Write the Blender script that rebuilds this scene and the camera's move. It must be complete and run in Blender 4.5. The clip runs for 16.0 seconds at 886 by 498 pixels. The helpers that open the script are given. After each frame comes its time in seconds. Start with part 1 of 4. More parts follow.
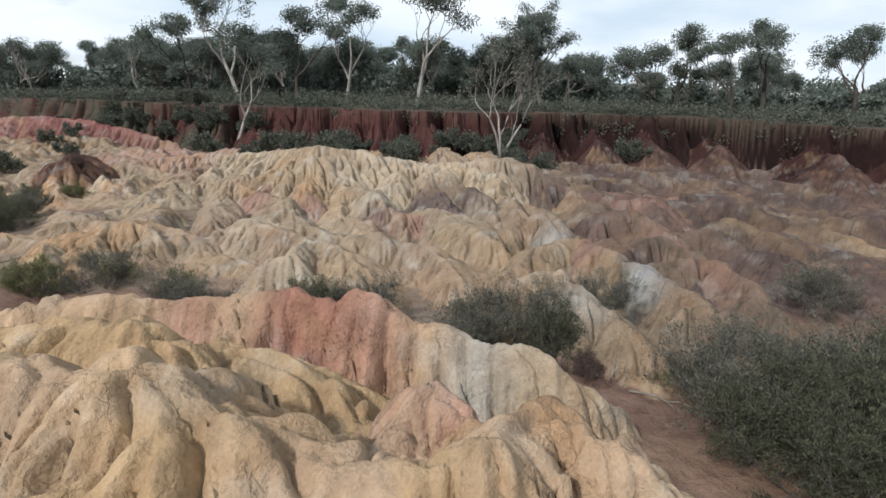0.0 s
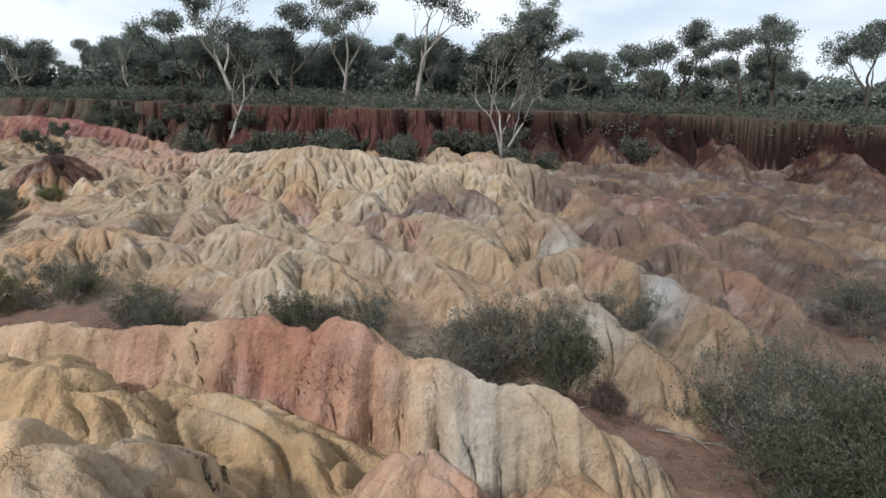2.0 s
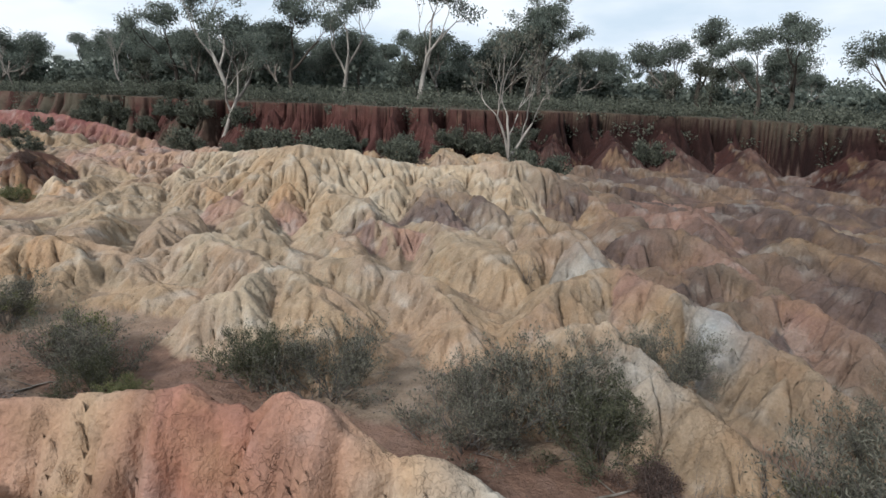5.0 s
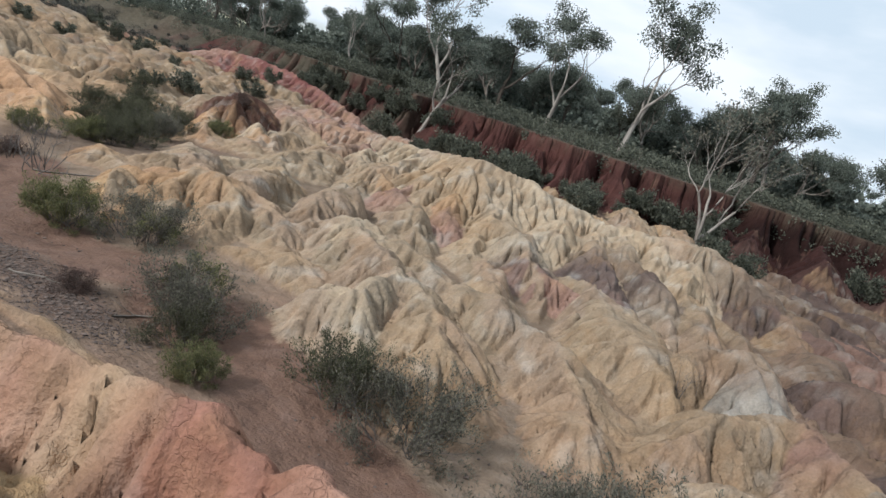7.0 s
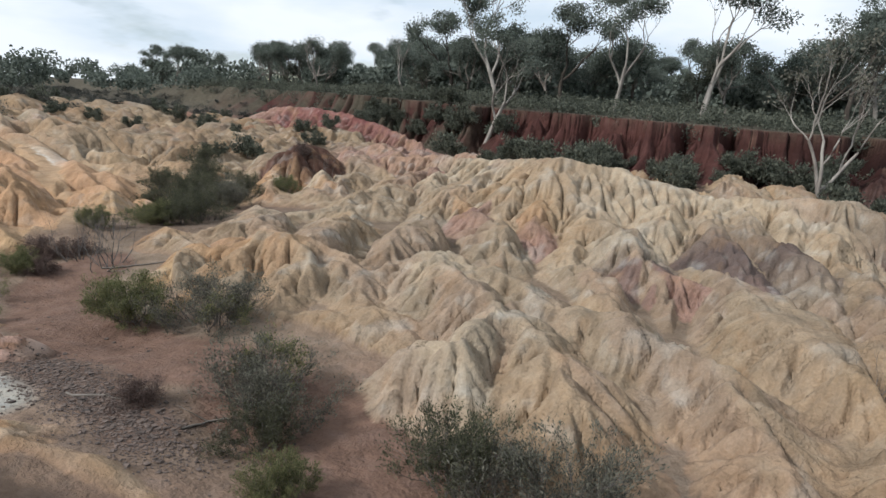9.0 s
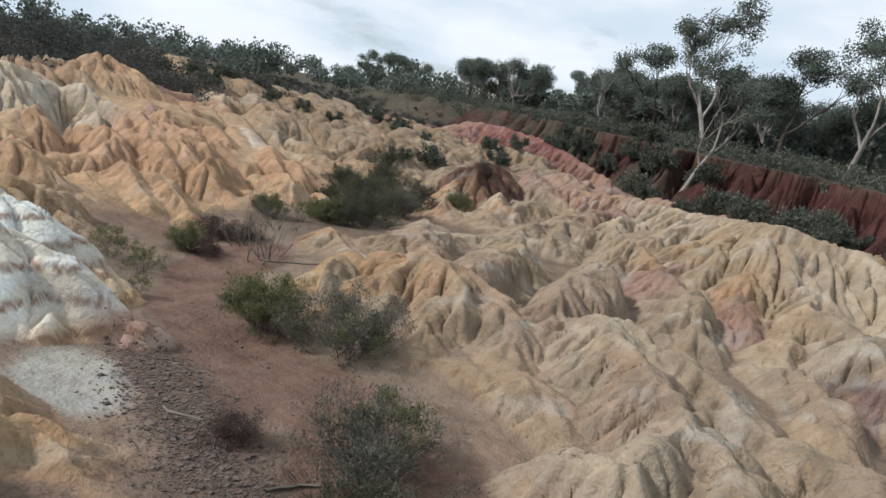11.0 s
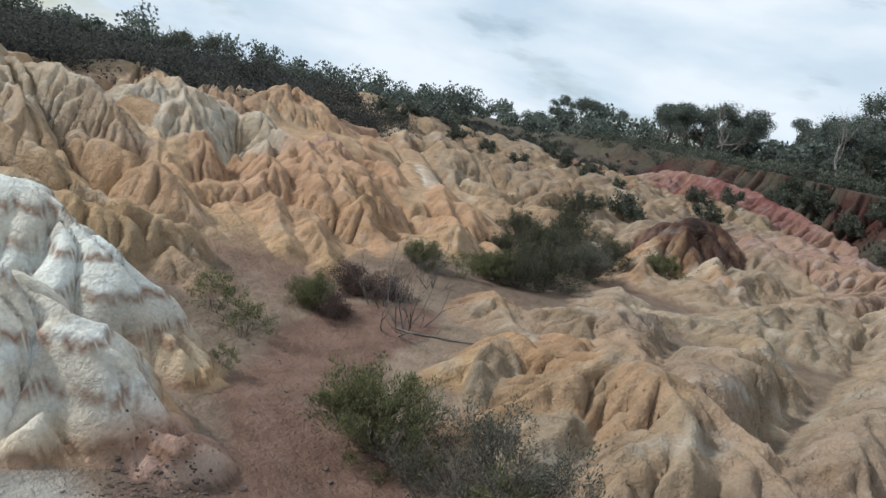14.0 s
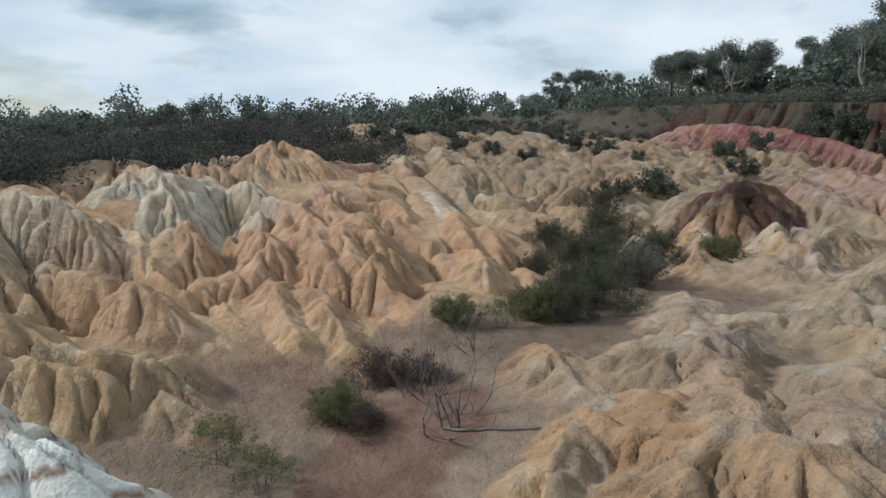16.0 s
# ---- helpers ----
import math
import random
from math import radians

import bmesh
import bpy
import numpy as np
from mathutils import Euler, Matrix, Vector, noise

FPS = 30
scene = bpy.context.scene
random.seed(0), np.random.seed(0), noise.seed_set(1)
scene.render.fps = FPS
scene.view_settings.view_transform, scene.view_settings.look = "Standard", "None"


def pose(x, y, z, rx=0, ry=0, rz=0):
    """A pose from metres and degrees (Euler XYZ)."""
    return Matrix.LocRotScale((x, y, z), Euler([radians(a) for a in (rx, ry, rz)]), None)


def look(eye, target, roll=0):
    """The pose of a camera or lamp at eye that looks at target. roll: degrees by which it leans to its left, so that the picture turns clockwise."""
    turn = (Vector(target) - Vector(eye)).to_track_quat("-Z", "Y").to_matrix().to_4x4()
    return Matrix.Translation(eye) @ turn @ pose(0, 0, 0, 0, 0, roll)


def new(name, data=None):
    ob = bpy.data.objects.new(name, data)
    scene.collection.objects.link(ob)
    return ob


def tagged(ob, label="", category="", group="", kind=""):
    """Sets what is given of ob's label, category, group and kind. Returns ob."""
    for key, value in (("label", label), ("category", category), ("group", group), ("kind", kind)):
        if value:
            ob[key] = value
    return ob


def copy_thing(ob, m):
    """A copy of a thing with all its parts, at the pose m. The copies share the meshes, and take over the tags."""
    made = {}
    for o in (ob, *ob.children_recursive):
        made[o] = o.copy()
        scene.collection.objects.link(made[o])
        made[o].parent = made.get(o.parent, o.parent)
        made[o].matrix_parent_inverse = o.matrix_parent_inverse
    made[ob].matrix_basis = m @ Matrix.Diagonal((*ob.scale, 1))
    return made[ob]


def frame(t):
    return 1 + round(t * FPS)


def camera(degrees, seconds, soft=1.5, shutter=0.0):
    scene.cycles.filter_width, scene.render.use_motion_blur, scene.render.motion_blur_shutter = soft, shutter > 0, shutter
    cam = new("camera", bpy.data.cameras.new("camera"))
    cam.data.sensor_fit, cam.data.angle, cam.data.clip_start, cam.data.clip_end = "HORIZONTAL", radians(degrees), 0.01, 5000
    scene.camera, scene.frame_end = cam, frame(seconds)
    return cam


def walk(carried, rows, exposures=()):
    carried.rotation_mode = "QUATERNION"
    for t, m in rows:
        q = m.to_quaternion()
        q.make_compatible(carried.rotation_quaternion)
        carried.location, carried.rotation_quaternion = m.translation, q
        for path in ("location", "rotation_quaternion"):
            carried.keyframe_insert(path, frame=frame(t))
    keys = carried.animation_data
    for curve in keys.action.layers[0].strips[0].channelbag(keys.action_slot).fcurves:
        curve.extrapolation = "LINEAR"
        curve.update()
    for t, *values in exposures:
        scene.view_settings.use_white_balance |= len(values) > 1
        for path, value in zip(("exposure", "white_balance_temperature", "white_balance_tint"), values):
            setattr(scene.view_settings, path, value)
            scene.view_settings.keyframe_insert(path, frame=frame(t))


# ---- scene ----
cam = camera(71.21, 16.0)
PATH = [
    (0, (0.000, 0.000, 10.000), (-0.041, 9.732, 7.700), 0.35),
    (0.5, (-0.038, 0.555, 9.954), (-0.071, 10.287, 7.654), 0.38),
    (1, (-0.048, 1.077, 9.927), (-0.078, 10.809, 7.628), 0.35),
    (1.5, (0.000, 1.621, 9.884), (-0.038, 11.353, 7.585), 0.28),
    (2, (0.035, 2.149, 9.851), (-0.002, 11.880, 7.548), 0.26),
    (2.5, (0.019, 2.712, 9.845), (-0.022, 12.443, 7.543), 0.26),
    (3, (0.004, 3.289, 9.822), (-0.044, 13.020, 7.518), 0.21),
    (5.3, (0.060, 5.892, 9.590), (-0.035, 15.627, 7.304), 1.32),
    (5.5, (0.022, 6.138, 9.578), (-0.112, 15.873, 7.293), 5.69),
    (6, (0.026, 6.759, 9.540), (-0.602, 16.485, 7.302), 12.93),
    (6.5, (0.025, 7.269, 9.543), (-1.554, 16.895, 7.340), 18.03),
    (7, (-0.128, 7.809, 9.512), (-2.691, 17.220, 7.308), 16.87),
    (7.5, (-0.372, 8.356, 9.484), (-3.704, 17.518, 7.256), 12.20),
    (8, (-0.566, 8.999, 9.411), (-4.263, 18.010, 7.147), 0.86),
    (8.2, (-0.663, 9.219, 9.372), (-4.384, 18.224, 7.121), -0.01),
    (10.3, (-2.100, 11.704, 9.265), (-7.252, 19.993, 7.090), 17.63),
    (10.5, (-2.267, 11.910, 9.258), (-7.772, 19.971, 7.085), 18.04),
    (11, (-2.711, 12.509, 9.262), (-8.874, 20.064, 7.042), 11.38),
    (11.5, (-3.609, 13.321, 8.977), (-10.021, 20.670, 6.767), 0.52),
    (12, (-4.062, 13.969, 8.878), (-10.510, 21.292, 6.684), -0.63),
    (12.5, (-4.581, 14.523, 8.880), (-11.116, 21.771, 6.700), 6.95),
    (13, (-5.318, 15.116, 8.876), (-12.329, 21.917, 6.733), 14.87),
    (13.5, (-6.063, 15.686, 8.749), (-13.709, 21.780, 6.651), 16.63),
    (14, (-6.800, 16.227, 8.701), (-14.941, 21.636, 6.589), 12.70),
    (14.5, (-7.590, 16.742, 8.674), (-15.938, 21.814, 6.534), 0.68),
    (15, (-8.291, 17.123, 8.676), (-16.665, 22.158, 6.548), -0.94),
    (15.5, (-8.839, 17.418, 8.780), (-17.214, 22.454, 6.659), -1.09),
    (16, (-9.256, 17.723, 9.540), (-17.630, 22.765, 7.431), -1.14),
]
walk(cam, [(t, look(eye, target, roll)) for t, eye, target, roll in PATH],
     exposures=[(0, -0.06, 6250, 10), (8, -0.10, 6250, 10), (11, -0.18, 6250, 10), (13.5, -0.22, 6120, 8), (16, -0.36, 6050, 7)])

# ---- world, sun, exposure ----
world = bpy.data.worlds.new("sky")
scene.world = world
world.use_nodes = True
wn, wl = world.node_tree.nodes, world.node_tree.links
SUN_AZ, SUN_EL = radians(-145), radians(38)   # from +y, towards +x
sky = wn.new("ShaderNodeTexSky")
sky.sky_type, sky.sun_disc = "NISHITA", False
sky.sun_elevation, sky.sun_rotation = SUN_EL, SUN_AZ
sky.air_density, sky.dust_density, sky.ozone_density = 1.2, 0.3, 2.0
tc = wn.new("ShaderNodeTexCoord")
squash = wn.new("ShaderNodeMapping")
squash.inputs["Scale"].default_value = (1.0, 1.0, 3.2)
cloud = wn.new("ShaderNodeTexNoise")
cloud.inputs["Scale"].default_value, cloud.inputs["Detail"].default_value, cloud.inputs["Roughness"].default_value = 1.7, 6, 0.55
cover = wn.new("ShaderNodeValToRGB")
cover.color_ramp.elements[0].position, cover.color_ramp.elements[1].position = 0.37, 0.48
shade = wn.new("ShaderNodeTexNoise")
shade.inputs["Scale"].default_value, shade.inputs["Detail"].default_value = 3.1, 5
tone = wn.new("ShaderNodeValToRGB")
tone.color_ramp.elements[0].position, tone.color_ramp.elements[1].position = 0.36, 0.62
tone.color_ramp.elements[0].color, tone.color_ramp.elements[1].color = (8.4, 9.9, 11.2, 1), (12.3, 12.9, 13.4, 1)
mixer = wn.new("ShaderNodeMix")
mixer.data_type = "RGBA"
back = wn["Background"]
back.inputs["Strength"].default_value = 0.085
wl.new(tc.outputs["Generated"], squash.inputs["Vector"])
wl.new(squash.outputs["Vector"], cloud.inputs["Vector"])
wl.new(squash.outputs["Vector"], shade.inputs["Vector"])
wl.new(cloud.outputs["Fac"], cover.inputs["Fac"])
wl.new(shade.outputs["Fac"], tone.inputs["Fac"])
wl.new(cover.outputs["Color"], mixer.inputs["Factor"])
wl.new(sky.outputs["Color"], mixer.inputs["A"])
wl.new(tone.outputs["Color"], mixer.inputs["B"])
wl.new(mixer.outputs["Result"], back.inputs["Color"])

sun = new("sun", bpy.data.lights.new("sun", "SUN"))
sun.data.energy, sun.data.angle, sun.data.color = 3.5, radians(5), (1.0, 0.97, 0.93)
way = Vector((math.sin(SUN_AZ) * math.cos(SUN_EL), math.cos(SUN_AZ) * math.cos(SUN_EL), math.sin(SUN_EL)))
sun.matrix_world = look(way * 60, (0, 0, 0))


# ---- materials ----
def node_mat(name, rough=0.9):
    mat = bpy.data.materials.new(name)
    mat.use_nodes = True
    bsdf = mat.node_tree.nodes["Principled BSDF"]
    bsdf.inputs["Roughness"].default_value = rough
    bsdf.inputs["Specular IOR Level"].default_value = 0.2
    return mat, mat.node_tree.nodes, mat.node_tree.links, bsdf


def earth_mat():
    """Bare clay and sand: the soil colour of each place, with mottling, grain and cracked crust."""
    mat, n, l, bsdf = node_mat("bare_earth", 0.95)
    geo = n.new("ShaderNodeNewGeometry")
    soil = n.new("ShaderNodeVertexColor")
    soil.layer_name = "soil"

    def tex(kind, scale, detail=4):
        t = n.new(kind)
        t.inputs["Scale"].default_value = scale
        if kind == "ShaderNodeTexNoise":
            t.inputs["Detail"].default_value = detail
        l.new(geo.outputs["Position"], t.inputs["Vector"])
        return t

    def ramp(src, lo, hi, a, b):
        r = n.new("ShaderNodeMapRange")
        r.inputs["From Min"].default_value, r.inputs["From Max"].default_value = lo, hi
        r.inputs["To Min"].default_value, r.inputs["To Max"].default_value = a, b
        l.new(src, r.inputs["Value"])
        return r.outputs["Result"]

    def mul(a, b):
        m = n.new("ShaderNodeMath")
        m.operation = "MULTIPLY"
        l.new(a, m.inputs[0]), l.new(b, m.inputs[1])
        return m.outputs[0]

    blot = tex("ShaderNodeTexNoise", 1.3, 5)
    grain = tex("ShaderNodeTexNoise", 17, 6)
    fine = tex("ShaderNodeTexNoise", 70, 3)
    crack = n.new("ShaderNodeTexVoronoi")
    crack.feature = "DISTANCE_TO_EDGE"
    crack.inputs["Scale"].default_value = 5.0
    crack.inputs["Randomness"].default_value = 1.0
    warp = n.new("ShaderNodeVectorMath")
    warp.operation = "MULTIPLY_ADD"
    warp.inputs[1].default_value = (0.5, 0.5, 0.5)
    l.new(tex("ShaderNodeTexNoise", 4, 3).outputs["Color"], warp.inputs[0])
    l.new(geo.outputs["Position"], warp.inputs[2])
    l.new(warp.outputs[0], crack.inputs["Vector"])
    patchy = ramp(tex("ShaderNodeTexNoise", 0.9, 3).outputs["Fac"], 0.46, 0.72, 0.0, 0.8)
    gap = n.new("ShaderNodeMath")
    gap.operation = "MULTIPLY"
    l.new(ramp(crack.outputs["Distance"], 0.0, 0.06, 1.0, 0.0), gap.inputs[0])
    l.new(patchy, gap.inputs[1])
    line = ramp(gap.outputs[0], 0.0, 1.0, 1.0, 0.0)
    lump = tex("ShaderNodeTexNoise", 4.5, 4)
    v = mul(ramp(blot.outputs["Fac"], 0.3, 0.7, 0.80, 1.18), ramp(grain.outputs["Fac"], 0.3, 0.7, 0.88, 1.10))
    v = mul(v, ramp(line, 0, 1, 0.80, 1.0))
    tint = n.new("ShaderNodeMix")
    tint.data_type, tint.blend_type = "RGBA", "MULTIPLY"
    tint.inputs["Factor"].default_value = 1.0
    ochre = n.new("ShaderNodeValToRGB")
    for place, shade_of in ((0.30, (0.82, 0.80, 0.78, 1)), (0.70, (1.10, 1.12, 1.13, 1))):
        e = ochre.color_ramp.elements[0 if place < 0.5 else 1]
        e.position, e.color = place, shade_of
    mid_stop = ochre.color_ramp.elements.new(0.46)
    mid_stop.color = (1.02, 0.985, 0.93, 1)
    l.new(tex("ShaderNodeTexNoise", 2.2, 7).outputs["Fac"], ochre.inputs["Fac"])
    stained = n.new("ShaderNodeMix")
    stained.data_type, stained.blend_type = "RGBA", "MULTIPLY"
    stained.inputs["Factor"].default_value = 1.0
    l.new(soil.outputs["Color"], stained.inputs["A"])
    l.new(ochre.outputs["Color"], stained.inputs["B"])
    l.new(stained.outputs["Result"], tint.inputs["A"])
    l.new(v, tint.inputs["B"])
    l.new(tint.outputs["Result"], bsdf.inputs["Base Color"])
    h = n.new("ShaderNodeMath")
    h.operation = "MULTIPLY_ADD"
    h.inputs[1].default_value = 0.10
    l.new(fine.outputs["Fac"], h.inputs[0])
    mid = n.new("ShaderNodeMath")
    mid.operation = "MULTIPLY_ADD"
    mid.inputs[1].default_value = 0.35
    l.new(grain.outputs["Fac"], mid.inputs[0])
    l.new(lump.outputs["Fac"], mid.inputs[2])
    l.new(mid.outputs[0], h.inputs[2])
    h2 = n.new("ShaderNodeMath")
    h2.operation = "MULTIPLY_ADD"
    h2.inputs[1].default_value = 0.22
    l.new(line, h2.inputs[0])
    l.new(h.outputs[0], h2.inputs[2])
    bump = n.new("ShaderNodeBump")
    bump.inputs["Strength"].default_value, bump.inputs["Distance"].default_value = 0.85, 0.11
    l.new(h2.outputs[0], bump.inputs["Height"])
    l.new(bump.outputs["Normal"], bsdf.inputs["Normal"])
    return mat


def varied_mat(name, dark, light, rough=0.8, scale=6.0, bump=0.0, stretch=(1, 1, 1), island=False):
    mat, n, l, bsdf = node_mat(name, rough)
    geo = n.new("ShaderNodeNewGeometry")
    tco = n.new("ShaderNodeTexCoord")
    mp = n.new("ShaderNodeMapping")
    mp.inputs["Scale"].default_value = stretch
    l.new(tco.outputs["Object"], mp.inputs["Vector"])
    t = n.new("ShaderNodeTexNoise")
    t.inputs["Scale"].default_value, t.inputs["Detail"].default_value = scale, 5
    l.new(mp.outputs["Vector"], t.inputs["Vector"])
    r = n.new("ShaderNodeValToRGB")
    r.color_ramp.elements[0].color, r.color_ramp.elements[1].color = (*dark, 1), (*light, 1)
    r.color_ramp.elements[0].position, r.color_ramp.elements[1].position = 0.3, 0.7
    if island:
        m = n.new("ShaderNodeMath")
        m.operation = "MULTIPLY_ADD"
        m.inputs[1].default_value, m.inputs[2].default_value = 0.5, 0.0
        a = n.new("ShaderNodeMath")
        a.operation = "MULTIPLY_ADD"
        a.inputs[1].default_value = 0.5
        l.new(geo.outputs["Random Per Island"], m.inputs[0])
        l.new(t.outputs["Fac"], a.inputs[0])
        l.new(m.outputs[0], a.inputs[2])
        l.new(a.outputs[0], r.inputs["Fac"])
    else:
        l.new(t.outputs["Fac"], r.inputs["Fac"])
    l.new(r.outputs["Color"], bsdf.inputs["Base Color"])
    if island:      # thin leaves let light through
        thin_leaf = n.new("ShaderNodeBsdfTranslucent")
        both = n.new("ShaderNodeMixShader")
        both.inputs["Fac"].default_value = 0.4
        l.new(r.outputs["Color"], thin_leaf.inputs["Color"])
        l.new(bsdf.outputs["BSDF"], both.inputs[1])
        l.new(thin_leaf.outputs["BSDF"], both.inputs[2])
        l.new(both.outputs["Shader"], n["Material Output"].inputs["Surface"])
    if bump:
        b = n.new("ShaderNodeBump")
        b.inputs["Strength"].default_value, b.inputs["Distance"].default_value = bump, 0.05
        l.new(t.outputs["Fac"], b.inputs["Height"])
        l.new(b.outputs["Normal"], bsdf.inputs["Normal"])
    return mat


EARTH = earth_mat()
BARK_GREY = varied_mat("grey_bark", (0.10, 0.085, 0.07), (0.26, 0.23, 0.20), 0.9, 3, 0.4, (1, 1, 0.25))
BARK_PALE = varied_mat("pale_gum_bark", (0.15, 0.13, 0.115), (0.36, 0.33, 0.29), 0.8, 2, 0.3, (1, 1, 0.3))
BARK_DARK = varied_mat("dark_bark", (0.035, 0.028, 0.024), (0.09, 0.075, 0.06), 0.9, 4, 0.4, (1, 1, 0.3))
TWIG = varied_mat("grey_twig", (0.07, 0.06, 0.055), (0.20, 0.18, 0.165), 0.9, 4)
LEAF_GUM = varied_mat("gum_leaf", (0.075, 0.09, 0.075), (0.20, 0.225, 0.185), 0.65, 1.2, island=True)
LEAF_OLIVE = varied_mat("dark_olive_leaf", (0.045, 0.05, 0.032), (0.135, 0.135, 0.082), 0.7, 2.0, island=True)
LEAF_DARK = varied_mat("dark_scrub_leaf", (0.060, 0.068, 0.052), (0.165, 0.172, 0.13), 0.7, 1.0, island=True)
LEAF_HEATH = varied_mat("heath_leaf", (0.035, 0.036, 0.034), (0.105, 0.105, 0.09), 0.7, 1.0, island=True)
LEAF_GREY = varied_mat("grey_green_leaf", (0.075, 0.075, 0.058), (0.21, 0.20, 0.155), 0.7, 2.0, island=True)
LEAF_GREEN = varied_mat("olive_leaf", (0.085, 0.095, 0.045), (0.23, 0.225, 0.11), 0.7, 2.0, island=True)
LEAF_DRY = varied_mat("rust_dry_leaf", (0.07, 0.05, 0.045), (0.18, 0.125, 0.105), 0.8, 2.0, island=True)
STONE = varied_mat("gravel_stone", (0.05, 0.042, 0.038), (0.20, 0.15, 0.125), 0.9, 9)


# ---- mesh helpers ----
def quad_mesh(name, verts, quads, mat, soft=True):
    """A mesh from arrays of vertices and four-sided faces."""
    me = bpy.data.meshes.new(name)
    verts, quads = np.asarray(verts, np.float32), np.asarray(quads, np.int32)
    me.vertices.add(len(verts))
    me.vertices.foreach_set("co", verts.ravel())
    me.loops.add(quads.size)
    me.loops.foreach_set("vertex_index", quads.ravel())
    me.polygons.add(len(quads))
    me.polygons.foreach_set("loop_start", np.arange(len(quads), dtype=np.int32) * 4)
    me.polygons.foreach_set("use_smooth", np.full(len(quads), soft))
    me.materials.append(mat)
    me.update(calc_edges=True)
    return me


def hash2(ix, iy, seed):
    h = (ix.astype(np.int64) * 374761393 + iy.astype(np.int64) * 668265263 + seed * 974634777) & 0x7FFFFFFF
    h = ((h ^ (h >> 13)) * 1274126177) & 0x7FFFFFFF
    return ((h ^ (h >> 16)) & 0xFFFF) / 65535.0


def value_noise(x, y, seed=0):
    """Smooth noise from 0 to 1 with unit cells."""
    ix, iy = np.floor(x), np.floor(y)
    fx, fy = x - ix, y - iy
    fx, fy = fx * fx * (3 - 2 * fx), fy * fy * (3 - 2 * fy)
    a, b = hash2(ix, iy, seed), hash2(ix + 1, iy, seed)
    c, d = hash2(ix, iy + 1, seed), hash2(ix + 1, iy + 1, seed)
    return (a + (b - a) * fx) * (1 - fy) + (c + (d - c) * fx) * fy


def fbm(x, y, octaves=4, seed=0):
    total, amp, norm = 0, 1.0, 0
    for k in range(octaves):
        total = total + amp * value_noise(x * 2**k + 17.3 * k, y * 2**k - 9.1 * k, seed + k)
        norm, amp = norm + amp, amp * 0.5
    return total / norm


# ---- soil colours ----
CREAM, TAN, YELLOW = (0.52, 0.425, 0.315), (0.45, 0.33, 0.22), (0.53, 0.37, 0.215)
ORANGE, PINK, MAUVE = (0.47, 0.30, 0.175), (0.40, 0.255, 0.205), (0.168, 0.126, 0.113)
RED, WHITE, BLUE = (0.40, 0.20, 0.145), (0.70, 0.71, 0.67), (0.50, 0.53, 0.53)
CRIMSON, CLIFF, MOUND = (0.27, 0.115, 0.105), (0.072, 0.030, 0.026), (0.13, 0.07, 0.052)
DUN, WET, ASH, SANDY, ROSE = (0.26, 0.205, 0.155), (0.20, 0.125, 0.095), (0.40, 0.312, 0.222), (0.56, 0.40, 0.27), (0.50, 0.30, 0.22)
SAND, LITTER, GREYSAND = (0.245, 0.155, 0.113), (0.095, 0.082, 0.060), (0.255, 0.195, 0.148)


def mixc(a, b, f):
    return tuple(u + (v - u) * f for u, v in zip(a, b))


# ---- the ground: one sheet ----
def lines(stops):
    """Grid lines from stretches of (start, end, step)."""
    out = [np.arange(a, b, s) for a, b, s in stops]
    return np.unique(np.round(np.concatenate(out), 4))


def outward(start, stop, step, grow):
    out, v = [], start
    while abs(v) < abs(stop):
        v += math.copysign(step, stop)
        step *= grow
        out.append(v)
    return np.array(out)


FINE = 0.06
GX = np.concatenate([outward(-60, -1600, 0.5, 1.12)[::-1], lines([(-60, -40, 0.22), (-40, -27, 0.12), (-27, -21, 0.085), (-21, 4, FINE), (4, 13, 0.075), (13, 24, 0.11), (24, 40.01, 0.18)]), outward(40, 1600, 0.4, 1.15)])
GY = np.concatenate([outward(-4, -1200, 0.8, 1.25)[::-1], lines([(-4, 4, 0.3), (4, 7, 0.085), (7, 22, FINE), (22, 31, 0.075), (31, 50, 0.12), (50, 82.01, 0.24)]), outward(82, 1700, 0.5, 1.12)])
MX, MY = np.meshgrid(GX, GY)


def spread(anchors, x, y, power=3.0):
    """Heights between scattered anchors."""
    top, bottom = 0, 0
    for ax, ay, az in anchors:
        w = 1.0 / (np.hypot(x - ax, y - ay) + 1.0) ** power
        top, bottom = top + w * az, bottom + w
    return top / bottom


